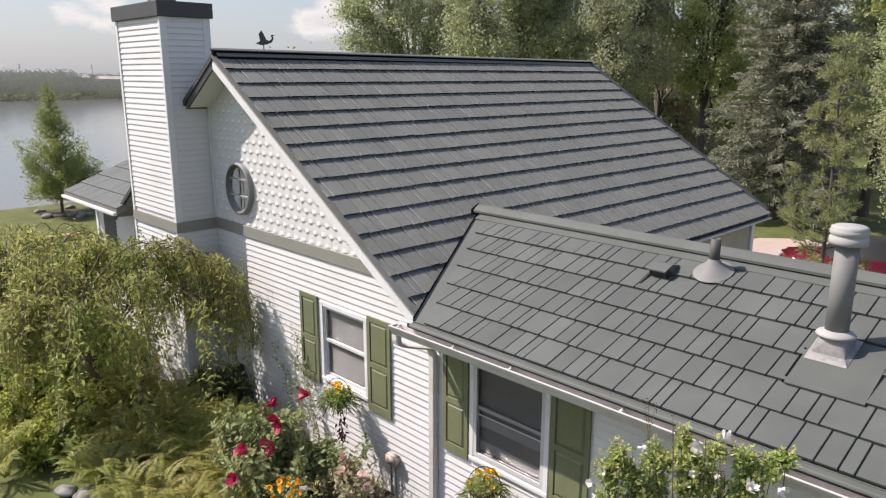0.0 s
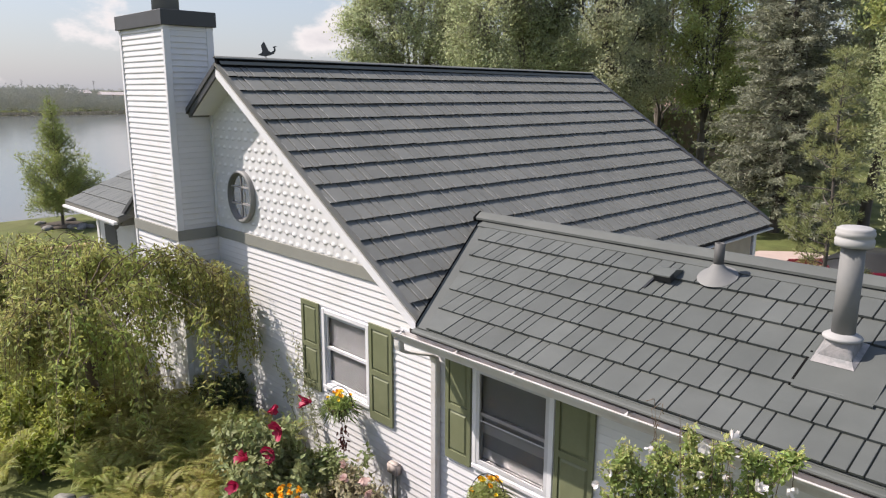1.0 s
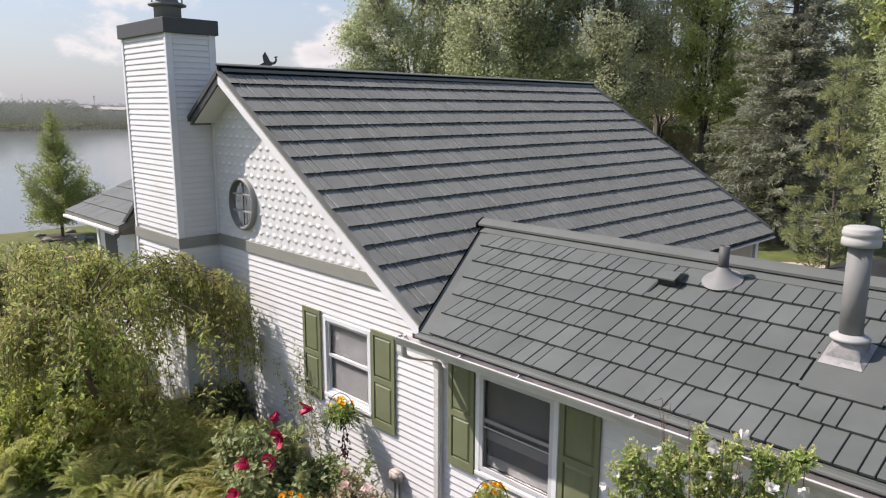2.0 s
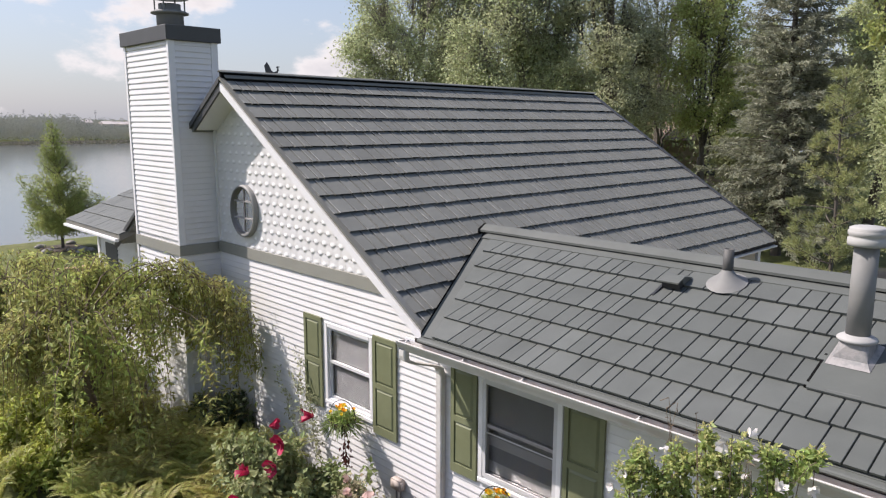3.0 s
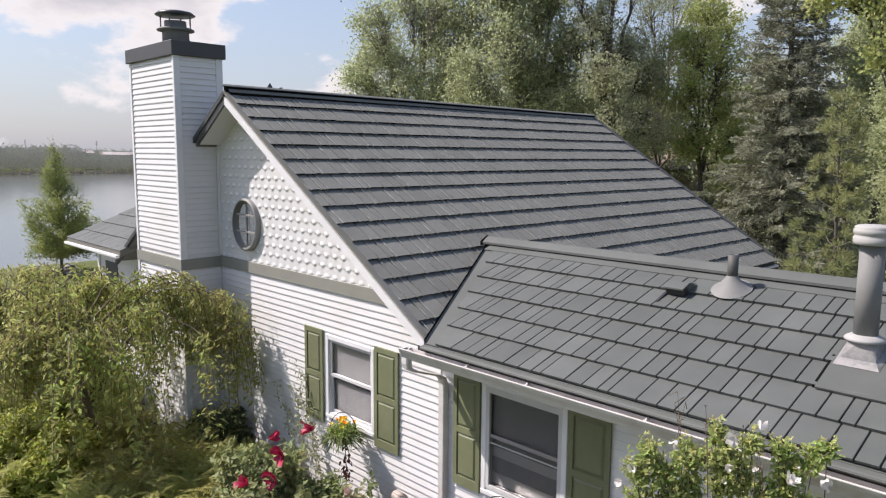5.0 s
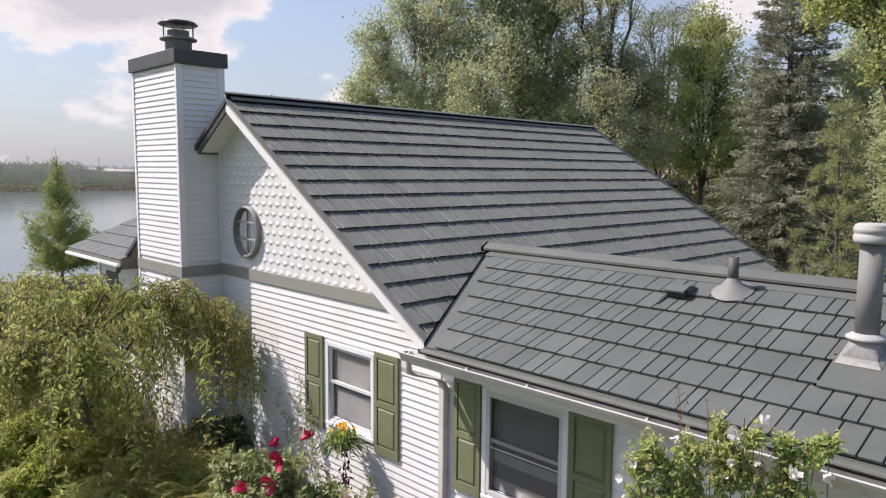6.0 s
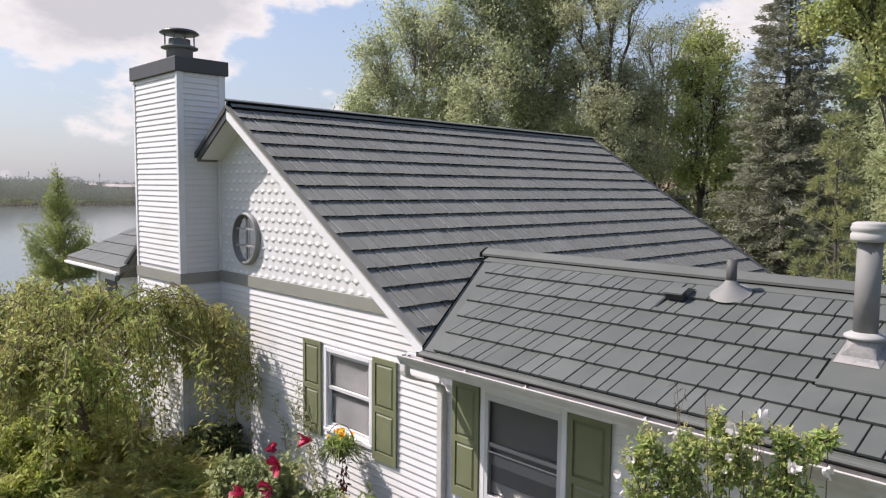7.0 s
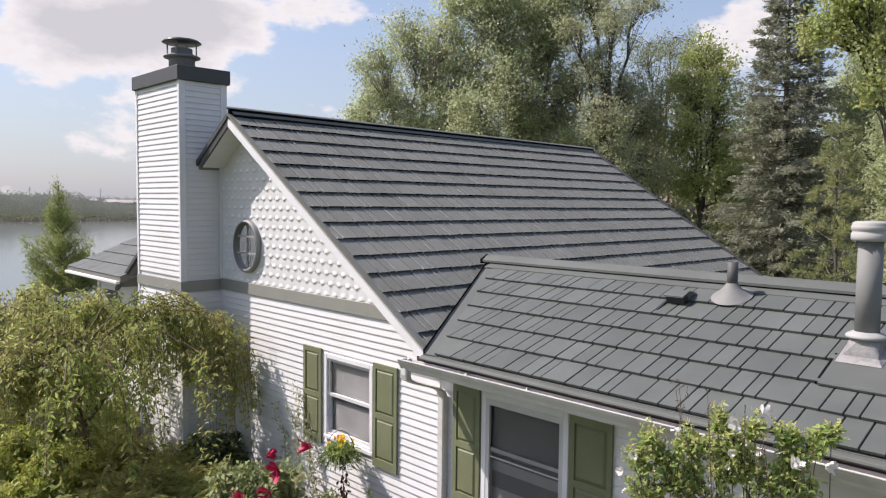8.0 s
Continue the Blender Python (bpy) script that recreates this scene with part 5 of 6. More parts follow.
for k, (x, y, h) in enumerate(((-14.4, -3.0, 1.0), (-13.1, -2.75, 0.95), (-15.5, -3.3, 1.15), (-12.6, -3.3, 0.75), (-14.0, -3.5, 0.8))):
    bush("yellow_green_shrub", "yellow-green leafy shrub among the ferns", x, y, 0, h, 0.5, M_SHRUBY, 80 + k, stems=18, leaves=3600, leaf=0.10, ratio=0.5, spread=0.7, low=0.1)


M_VINE = leafm("grey_green_vine_leaf", (0.34, 0.36, 0.22), (0.42, 0.43, 0.30), soak=0.4)


def wall_vine():
    rng = np.random.default_rng(41)
    t = thing("climbing_vine", "thin grey-green climbing vine against the siding", "vine", (-10.55, -0.05, 0.0))
    paths, pos = [], []
    for k in range(4):
        n = 14
        s = np.linspace(0, 1, n)
        x0, top, drift = rng.uniform(-0.15, 0.75), rng.uniform(1.5, 2.2), rng.uniform(-0.75, -0.1)
        p = np.stack([x0 + drift * s ** 1.4 + rng.normal(size=n).cumsum() * 0.012, -0.03 - 0.10 * rng.random(n), top * s], 1)
        paths.append((p, np.linspace(0.006, 0.002, n)))
        c = 130
        w = (0.25 + 0.75 * rng.random(c)) * (n - 1.001)
        j = w.astype(int)
        pos.append(p[j] + (p[j + 1] - p[j]) * (w - j)[:, None] + rng.normal(size=(c, 3)) * np.array([0.05, 0.02, 0.05]))
    raw("stem", *tubes(paths, 5), M_TWIG, t)
    pos = np.concatenate(pos)
    pos[:, 1] = np.minimum(pos[:, 1], -0.01)
    raw("foliage", *leaf_mesh(rng, pos, rng.uniform(0.04, 0.085, len(pos)), 0.5), M_VINE, t)


wall_vine()


def hanging_basket(x, y, z, r, seed, turn, hook):
    rng = np.random.default_rng(seed)
    t = thing("hanging_basket", "black wire basket of orange and yellow flowers with bent handle", "flower basket", (x, y, z), "flower baskets")
    t.rotation_euler = (0, 0, turn)
    part("liner", lathe(bmesh.new(), [(0.02, -r * 0.85), (r * 0.55, -r * 0.72), (r * 0.85, -r * 0.3), (r * 0.96, 0.0), (r * 0.85, -0.02)], n=20), M_COCO, t, "dark coconut liner", True)
    paths = []
    for k in range(10):
        a = 2 * math.pi * k / 10
        s = np.linspace(0, 1, 7)
        rr = r * np.sin(s * math.pi / 2)
        paths.append((np.stack([rr * math.cos(a), rr * math.sin(a), -r * 0.9 * np.cos(s * math.pi / 2)], 1), np.full(7, 0.004)))
    for h, q in ((0.0, 1.0), (-0.45, 0.84)):
        a = np.linspace(0, 2 * math.pi, 25)
        paths.append((np.stack([r * q * np.cos(a), r * q * np.sin(a), np.full(25, h * r)], 1), np.full(25, 0.005)))
    raw("wire_bowl", *tubes(paths, 5), M_WIRE, t)
    a = np.linspace(0, math.pi, 16)
    handle = np.stack([r * np.cos(a), 0 * a, hook * np.sin(a)], 1)
    raw("handle", *tubes([(handle, np.full(16, 0.006))], 6), M_WIRE, t, "bent black wire handle")
    n = 700
    d = rng.normal(size=(n, 3)); d /= np.linalg.norm(d, axis=1, keepdims=True)
    pos = d * r * rng.uniform(0.5, 1.15, n)[:, None]
    pos[:, 2] = np.abs(pos[:, 2]) * 0.8 - 0.02
    raw("foliage", *leaf_mesh(rng, pos, rng.uniform(0.04, 0.08, n), 0.45), M_ROSE, t)
    n = 260
    a = rng.random(n) * 2 * math.pi
    pos = np.stack([r * np.cos(a), r * np.sin(a), rng.uniform(-0.12, 0.05, n)], 1)
    raw("trailing_grass", *leaf_mesh(rng, pos, rng.uniform(0.10, 0.2, n), 0.10, axis=np.stack([np.cos(a), np.sin(a), np.full(n, -0.9)], 1), spread=0.3), M_HIB, t, "thin trailing blades")
    for k in range(14):
        a, q = rng.random() * 2 * math.pi, r * rng.uniform(0.1, 0.95)
        p = np.array([q * math.cos(a), q * math.sin(a), r * 0.85 * math.sqrt(max(0.05, 1 - (q / r) ** 2)) + 0.02])
        raw("flower", *petals(rng, p, p + (0.2, -0.3, 0.5), rng.uniform(0.028, 0.046), 9, 0.7), M_ORANGE if rng.random() < 0.35 else M_YELLOW, t, "", True)
    return t


hanging_basket(-8.96, -0.36, 1.37, 0.20, 51, 0.6, 0.30)
hanging_basket(-6.0, -0.39, 1.21, 0.20, 52, 0.7, 0.28)
# dark dried stems hanging below the first basket
rngd = np.random.default_rng(61)
t = thing("dried_plant", "dark red withered leaves hanging beside the wall", "plant", (-8.90, -0.36, -0.12))
V, Q = tubes([([(0, 0, 0), (0.02, 0, 0.6), (-0.02, 0, 1.36)], [0.008, 0.007, 0.005])], 5)
raw("stem", V, Q, M_TWIG, t)
pos = np.stack([rngd.normal(size=60) * 0.05, rngd.normal(size=60) * 0.04, rngd.uniform(0.8, 1.32, 60)], 1)
M_WITHER = leafm("withered_red_leaf", (0.09, 0.02, 0.02), (0.13, 0.05, 0.03))
raw("foliage", *leaf_mesh(rngd, pos, rngd.uniform(0.05, 0.1, 60), 0.5, axis=np.array([[0, 0, -1.0]]), spread=0.5), M_WITHER, t)

# utility box on the wall with conduits
t = thing("utility_box", "beige weathered utility box with two conduits on the siding", "utility box", (-8.07, -0.02, 0.61))
bm = one_box(-0.11, 0.11, -0.12, 0.0, -0.08, 0.08)
bmesh.ops.bevel(bm, geom=bm.edges[:], offset=0.02, segments=3, affect="EDGES")
part("case", bm, M_UTIL := material("weathered_beige_plastic", (0.42, 0.36, 0.33), 0.6, vary=0.12, scale=9), t, "", True)
for dx in (-0.04, 0.05):
    raw("conduit", *tubes([([(dx, -0.05, -0.06), (dx, -0.05, -0.7)], [0.014, 0.014])], 8), M_GALV, t, "", True)


# tall white hibiscus in front of the wing
M_TIP = leafm("young_yellow_leaf", (0.64, 0.63, 0.25), (0.74, 0.68, 0.38), soak=0.55, hue=0.02)


def oval_leaves(rng, pos, d, size, ratio):
    """Pointed oval leaves of six corners, folded along the midrib."""
    n = len(pos)
    d = d / (np.linalg.norm(d, axis=1, keepdims=True) + 1e-9)
    up = rng.normal(size=(n, 3)) * 0.5 + np.array([-0.2, -0.3, 0.9])
    side = np.cross(d, up); side /= np.linalg.norm(side, axis=1, keepdims=True) + 1e-9
    top = np.cross(side, d)
    sz = size[:, None]
    corner = lambda f, g, drop: pos + d * sz * f + side * sz * ratio * g + top * sz * (0.16 * abs(g) * 2 - drop)
    V = np.stack([corner(0, 0, 0), corner(0.28, 0.46, 0), corner(0.68, 0.36, 0.05), corner(1, 0, 0.18), corner(0.68, -0.36, 0.05), corner(0.28, -0.46, 0)], 1).reshape(-1, 3)
    i = np.arange(n)[:, None] * 6
    return V, np.concatenate([i + np.array([[0, 1, 2, 3]]), i + np.array([[0, 3, 4, 5]])])


def tall_hibiscus(label, foot, heads, flowers, seed):
    """Upright stems that end in leafy heads; each head is made of small shoots with paler young leaves at their tips."""
    rng = np.random.default_rng(seed)
    t = thing("white_hibiscus", label, "shrub", (foot[0], foot[1], 0.0))
    base = np.array([foot[0], foot[1], 0.0])
    paths, old, young = [], [[], [], []], [[], [], []]
    for hx, hy, hz, r in heads:
        head = np.array([hx, hy, hz]) - base
        for k in range(1):
            p0 = np.array([rng.normal() * 0.09, rng.normal() * 0.07, 0.0])
            s = np.linspace(0, 1, 8)[:, None]
            p = p0 + (head + rng.normal(size=3) * r * 0.4 - p0) * np.concatenate([s ** 1.5, s ** 1.5, s], 1) + rng.normal(size=(8, 3)) * 0.012
            paths.append((p, np.linspace(0.009, 0.003, 8)))
        for k in range(int(12 + 120 * r)):
            d = rng.normal(size=3); d /= np.linalg.norm(d)
            tip = head + d * r * rng.random() ** 0.5 * np.array([1.15, 1.15, 1.25])
            root = head + (tip - head) * 0.25 + np.array([0, 0, -0.06])
            paths.append((np.array([root, (root + tip) / 2 + rng.normal(size=3) * 0.01, tip]), np.array([0.004, 0.003, 0.002])))
            grow = d * 0.5 + np.array([0, 0, 0.7])
            n = int(rng.integers(7, 12))
            old[0].append(tip + rng.normal(size=(n, 3)) * 0.022 - grow * rng.random((n, 1)) * 0.07)
            old[1].append(rng.normal(size=(n, 3)) + grow * 0.35 + np.array([0, 0, -0.25]))
            old[2].append(rng.uniform(0.028, 0.058, n))
            if d[2] > -0.35 and rng.random() < 0.75:
                n = int(rng.integers(4, 8))
                young[0].append(tip + grow * 0.02 + rng.normal(size=(n, 3)) * 0.012)
                young[1].append(rng.normal(size=(n, 3)) * 0.7 + grow)
                young[2].append(rng.uniform(0.016, 0.034, n))
    raw("stem", *tubes(paths, 5), M_TWIG, t)
    raw("foliage", *oval_leaves(rng, *[np.concatenate(q) for q in old], 0.62), M_ROSE, t)
    raw("young_leaves", *oval_leaves(rng, *[np.concatenate(q) for q in young], 0.5), M_TIP, t, "pale yellow young leaves at the shoot tips")
    for fx, fy, fz, rr in flowers:
        V, Q = petals(rng, np.array([fx, fy, fz]) - base, np.array([0.2, -0.7, 0.2]) + rng.normal(size=3) * 0.6, 0.058 * rr, 5, 0.75)
        raw("flower", V, Q, M_WHITEP, t, "white flower", True)
    return t


LEAFY = "tall leafy hibiscus with white flowers below the gutter"
tall_hibiscus(LEAFY, (-2.85, -1.45), [(-3.23, -1.5, 3.18, 0.10), (-3.21, -1.5, 2.98, 0.13), (-3.05, -1.45, 3.38, 0.08), (-3.08, -1.5, 3.22, 0.10), (-2.93, -1.45, 3.27, 0.09), (-2.87, -1.4, 3.1, 0.12), (-2.97, -1.5, 3.04, 0.10), (-2.74, -1.4, 3.01, 0.15), (-2.83, -1.4, 3.39, 0.06), (-3.1, -1.5, 2.75, 0.20), (-2.8, -1.45, 2.7, 0.22)],
              [(-2.92, -1.5, 3.41, 1.1), (-2.78, -1.4, 3.47, 1.0), (-3.27, -1.6, 3.3, 0.9), (-2.92, -1.55, 3.22, 0.7), (-2.94, -1.55, 3.1, 0.5), (-3.06, -1.55, 2.97, 0.6), (-2.75, -1.5, 3.21, 0.5)], 71)
tall_hibiscus(LEAFY, (-2.5, -1.28), [(-2.65, -1.3, 3.34, 0.08), (-2.62, -1.3, 3.19, 0.09), (-2.59, -1.3, 3.05, 0.12), (-2.49, -1.25, 3.32, 0.07), (-2.43, -1.2, 3.38, 0.06), (-2.6, -1.3, 2.82, 0.18)],
              [(-2.58, -1.4, 3.15, 1.2), (-2.41, -1.3, 3.2, 1.1)], 72)
tall_hibiscus(LEAFY, (-3.35, -1.78), [(-3.42, -1.75, 3.24, 0.07), (-3.46, -1.8, 3.1, 0.10), (-3.32, -1.7, 3.12, 0.10), (-3.4, -1.8, 2.92, 0.14), (-3.26, -1.7, 2.94, 0.13), (-3.38, -1.75, 2.68, 0.20)],
              [(-3.56, -1.85, 2.98, 0.8), (-3.47, -1.85, 3.1, 0.8), (-3.52, -1.85, 2.82, 0.6)], 73)
tall_hibiscus("shorter leafy hibiscus below the wing window", (-3.8, -2.18), [(-3.78, -2.15, 2.42, 0.10), (-3.9, -2.2, 2.3, 0.10), (-3.7, -2.2, 2.25, 0.12)], [], 74)

# thin dry stalks that rise past the gutter
rngs = np.random.default_rng(81)
tall = bpy.data.objects["white_hibiscus"]
for k in range(9):
    s = np.linspace(0, 1, 7)
    x0, y0 = rngs.uniform(-0.55, 0.35), rngs.uniform(-0.25, 0.05)
    sway = rngs.normal(size=2) * 0.10
    p = np.stack([x0 + sway[0] * s ** 2, y0 + sway[1] * s ** 2, 2.7 + rngs.uniform(0.66, 0.92) * s], 1)
    tips = [(p[-1 - (j % 3)], p[-1 - (j % 3)] + rngs.normal(size=3) * (0.03, 0.03, 0.03)) for j in range(5)]
    raw("dry_stalk", *tubes([(p, np.linspace(0.004, 0.0018, 7))] + [(np.array(q), np.array([0.002, 0.0035])) for q in tips], 5), M_TWIG, tall)


def rock(x, y, z, s, seed, parent=None, label="rounded grey field stone"):
    rng = random.Random(seed)
    bm = bmesh.new()
    bmesh.ops.create_icosphere(bm, subdivisions=3, radius=1.0)
    off = Vector((seed * 3.7, seed * 1.3, 0))
    for v in bm.verts:
        n = noise.noise(v.co * 1.1 + off) * 0.35 + noise.noise(v.co * 3 + off) * 0.08
        v.co *= 1 + n
        v.co.x *= s * 1.2; v.co.y *= s * 0.9; v.co.z *= s * 0.62
    ob = part("rock", bm, M_ROCK, parent, "", True)
    ob.location = (x, y, z)
    ob.rotation_euler = (0, 0, rng.random() * 6)
    if parent is None:
        tagged(ob, label, "rock", "rocks")
    return ob


for k, (x, y, s) in enumerate([(-11.05, -3.3, 0.17), (-10.7, -3.1, 0.2), (-10.45, -2.85, 0.18), (-10.35, -3.2, 0.15), (-11.4, -3.5, 0.14), (-10.1, -3.0, 0.13)]):
    rock(x, y, 0.08, s, k + 1, None, "rounded grey field stone at the edge of the bed")

# ---- lake side ----
def young_tree():
    """A sapling: steep side branches that make a broad skirt, and a narrow leader above it."""
    rng = np.random.default_rng(14)
    t = thing("young_tree", "young pointed green tree on the lake lawn in a stone ring", "tree", (SX, SY, SZ))
    h = 5.6
    paths = [(np.array([(0, 0, -0.2), (0.05, 0.02, 2.0), (0.0, 0.0, h)]), np.array([0.075, 0.05, 0.01]))]
    pos, axes = [], []
    for k in range(120):
        skirt = k < 66
        a = rng.random() * 2 * math.pi
        if skirt:
            z, ln, rise = rng.uniform(0.6, 2.1), rng.uniform(1.2, 2.1), rng.uniform(0.2, 0.75)
            if k < 18:
                z, ln, rise = rng.uniform(0.7, 1.2), rng.uniform(1.2, 1.9), rng.uniform(0.05, 0.35)
        else:
            z, rise = 2.0 + 3.4 * rng.random() ** 1.1, rng.uniform(0.5, 1.2)
            ln = 0.10 + 1.15 * (1 - (z - 2.0) / 3.5) ** 1.2 + 0.15 * rng.random()
        d = np.array([math.cos(a), math.sin(a), rise])
        p, r, _ = limb(rng, (0, 0, z), d, ln, 5, 0.022, 0.005, 0.2, 0.03)
        paths.append((p, r))
        n = int(ln * (185 if skirt else 130))
        w = (0.08 + 0.92 * rng.random(n) ** 0.8) * 4.999
        j = w.astype(int)
        pos.append(p[j] + (p[j + 1] - p[j]) * (w - j)[:, None] + rng.normal(size=(n, 3)) * np.array([0.12, 0.12, 0.15]))
        axes.append(np.repeat(d[None], n, 0) * 0.7 + np.array([0, 0, 0.2]))
    pos, axes = np.concatenate(pos), np.concatenate(axes)
    raw("trunk", *tubes(paths, 6), M_BARK, t, "", True)
    raw("crown", *leaf_mesh(rng, pos, rng.uniform(0.08, 0.16, len(pos)), 0.30, axis=axes, spread=0.7, up=0.6), M_SAP, t)


SX, SY = -35.3, 3.75
SZ = float(ground_height(np.float64(SX), np.float64(SY)))
young_tree()
for k, (dx, dy, r) in enumerate(((0.75, -0.85, 0.22), (1.15, 0.05, 0.20), (1.35, 0.35, 0.24), (1.05, 0.55, 0.18), (1.5, 0.65, 0.17), (-0.9, 0.6, 0.2), (-0.8, -0.7, 0.18))):
    rock(SX + dx, SY + dy, float(ground_height(np.float64(SX + dx), np.float64(0.0))) + 0.06, r, 20 + k, None, "pale stone round the young tree")
bm = bmesh.new()
prism(bm, [(SX + 1.1 * math.cos(k * 0.45) * (1 + 0.1 * math.sin(k * 2.3)), SY + 0.9 * math.sin(k * 0.45)) for k in range(14)], "z", SZ - 0.1, SZ + 0.03)
tagged(part("mulch_ring", bm, M_SOIL), "dark mulch round the foot of the young tree", "flower bed")
timber = thing("timber_edge", "orange-brown timber edging on the lake lawn", "timber edging", (-29.4, 2.0, 0))
part("plank", one_box(-0.12, 0.12, -0.9, 0.9, -0.1, 0.22, 0.01), M_WOODBARE, timber)
part("post", one_box(-0.15, 0.15, -1.05, -0.9, -0.2, 0.3, 0.01), M_WOODBARE, timber)


def heron(x, y, z):
    """A thin metal bird on a rod: one outline with thickness."""
    bm = bmesh.new()
    body = [(-0.30, 0.0), (-0.12, 0.10), (-0.16, 0.34), (-0.06, 0.48), (0.02, 0.34), (0.10, 0.16), (0.20, 0.10), (0.30, 0.16), (0.31, 0.24), (0.27, 0.28), (0.32, 0.32), (0.42, 0.31), (0.35, 0.27), (0.37, 0.17), (0.30, 0.05), (0.12, -0.02), (-0.05, -0.05)]
    prism(bm, body, "y", -0.02, 0.02)
    box(bm, -0.015, 0.015, -0.015, 0.015, -5.2, -0.03)
    bm.transform(pose(0, 0, 0, 0, 0, 48) @ Matrix.Diagonal((0.68, 1, 0.68, 1)))
    ob = part("bird_ornament", bm, M_DARKMETAL)
    ob.location = (x, y, z)
    tagged(ob, "dark metal bird ornament on a rod above the roof", "ornament")


heron(-17.57, 3.81, 6.75)

for y, w, h in ((142.0, 5.0, 6.6), (150.5, 7.0, 7.2), (160.5, 8.0, 7.4), (175.0, 6.0, 6.4), (183.5, 9.0, 6.2), (193.5, 8.0, 6.4), (204.0, 9.0, 6.6)):
    far_house(-512, y, float(ground_height(np.float64(-512.0), np.float64(y))) - 0.2, w, h)
mast(198.5, 10.4)
mast(148.5, 10.8)

# ---- behind the house: drive, car, woods ----
bm = bmesh.new()
prism(bm, [(-12.3, 17.6), (-8.4, 17.0), (-0.4, 18.6), (2.6, 22.1), (-7.4, 22.6), (-10.6, 22.0), (-11.7, 21.1), (-12.0, 19.6)], "z", -0.1, 0.02)
tagged(part("drive", bm, M_DRIVE), "pinkish concrete drive beside the lawn", "drive", kind="structure")
M_CARRED = material("red_car_paint", (0.11, 0.006, 0.014), 0.22, vary=0.04, spec=0.6)
M_TYRE = material("tyre_rubber", (0.02, 0.02, 0.02), 0.8)


def car(x, y, turn):
    c = thing("car", "red car with dark windows parked on the drive", "car", (x, y, 0.02))
    c.rotation_euler = (0, 0, radians(turn))
    bm = bmesh.new()
    prism(bm, [(-2.15, 0.38), (-2.2, 0.62), (-2.0, 0.88), (-0.9, 0.97), (1.7, 0.97), (2.15, 0.90), (2.22, 0.55), (2.15, 0.32)], "y", -0.87, 0.87)
    bmesh.ops.bevel(bm, geom=bm.edges[:], offset=0.09, segments=3, affect="EDGES")
    part("body", bm, M_CARRED, c, "", True)
    bm = bmesh.new()
    A = [bm.verts.new(p) for p in ((-1.05, -0.78, 0.95), (1.95, -0.78, 0.95), (1.95, 0.78, 0.95), (-1.05, 0.78, 0.95))]
    B = [bm.verts.new(p) for p in ((-0.25, -0.60, 1.44), (1.35, -0.60, 1.42), (1.35, 0.60, 1.42), (-0.25, 0.60, 1.44))]
    bm.faces.new(B)
    for i in range(4):
        bm.faces.new((A[i], A[(i + 1) % 4], B[(i + 1) % 4], B[i]))
    bmesh.ops.bevel(bm, geom=bm.edges[:], offset=0.05, segments=2, affect="EDGES")
    part("cabin_glass", bm, M_BLACK, c, "dark tinted windows", True)
    for wx in (-1.35, 1.4):
        for wy in (-0.80, 0.80):
            bm = lathe(bmesh.new(), [(0.10, -0.1), (0.30, -0.1), (0.33, -0.06), (0.33, 0.06), (0.30, 0.1), (0.10, 0.1)], n=20)
            bm.transform(pose(wx, wy, 0.33, 90, 0, 0))
            wheel = part("wheel", bm, M_TYRE, c, "", True)
            bm = lathe(bmesh.new(), [(0.02, -0.105), (0.20, -0.105), (0.20, 0.105), (0.02, 0.105)], n=14)
            bm.transform(pose(wx, wy, 0.33, 90, 0, 0))
            part("rim", bm, M_ALU, wheel)
    for wy in (-0.6, 0.6):
        part("headlight", one_box(-2.19, -2.05, wy - 0.18, wy + 0.18, 0.66, 0.78, 0.03), M_ALU, c)


car(-6.9, 16.7, 30)

nbr = thing("neighbour_house", "neighbour's house with a brown shingle roof among the trees", "house", (-31.5, 54.0, 0))
part("wall", one_box(-6, 6, -4, 4, 0, 4.2), material("tan_wall", (0.38, 0.30, 0.24), 0.8), nbr)
bm = bmesh.new()
prism(bm, [(-4.8, 4.2), (4.8, 4.2), (0, 7.4)], "x", -6.6, 6.6)
part("roof", bm, material("brown_roof", (0.22, 0.15, 0.125), 0.85, vary=0.2, scale=3), nbr)
for wx in (-3.5, 0.0, 3.5):
    part("window", one_box(wx - 0.6, wx + 0.6, -4.05, -3.95, 1.4, 2.8), M_BLIND, nbr)

# trees behind the house; lobes of each crown: offset from the foot, height, radius
lobed_tree("cottonwood", "cottonwood with an airy rounded crown of grey-green leaves", (-31.3, 20.6), [(-1.4, -1.7, 9.1, 1.2), (-1.7, -0.0, 11.1, 1.6), (-0.3, -1.9, 12.4, 1.2), (-0.4, 0.9, 14.0, 1.5), (2.4, 0.4, 13.8, 1.3), (-0.4, 2.0, 12.0, 1.8), (0.5, -0.6, 9.6, 1.4), (-2.2, -2.0, 9.4, 0.8), (1.1, 2.3, 9.8, 1.9), (3.2, 1.6, 12.1, 1.5), (-0.7, -0.4, 7.7, 1.6), (1.8, 0.3, 7.3, 1.7), (-2.5, -1.4, 7.9, 1.0)], 0.30, M_LEAF_COTTON, 2, leaf=0.14, fill=0.75, bark=M_PALEBARK)
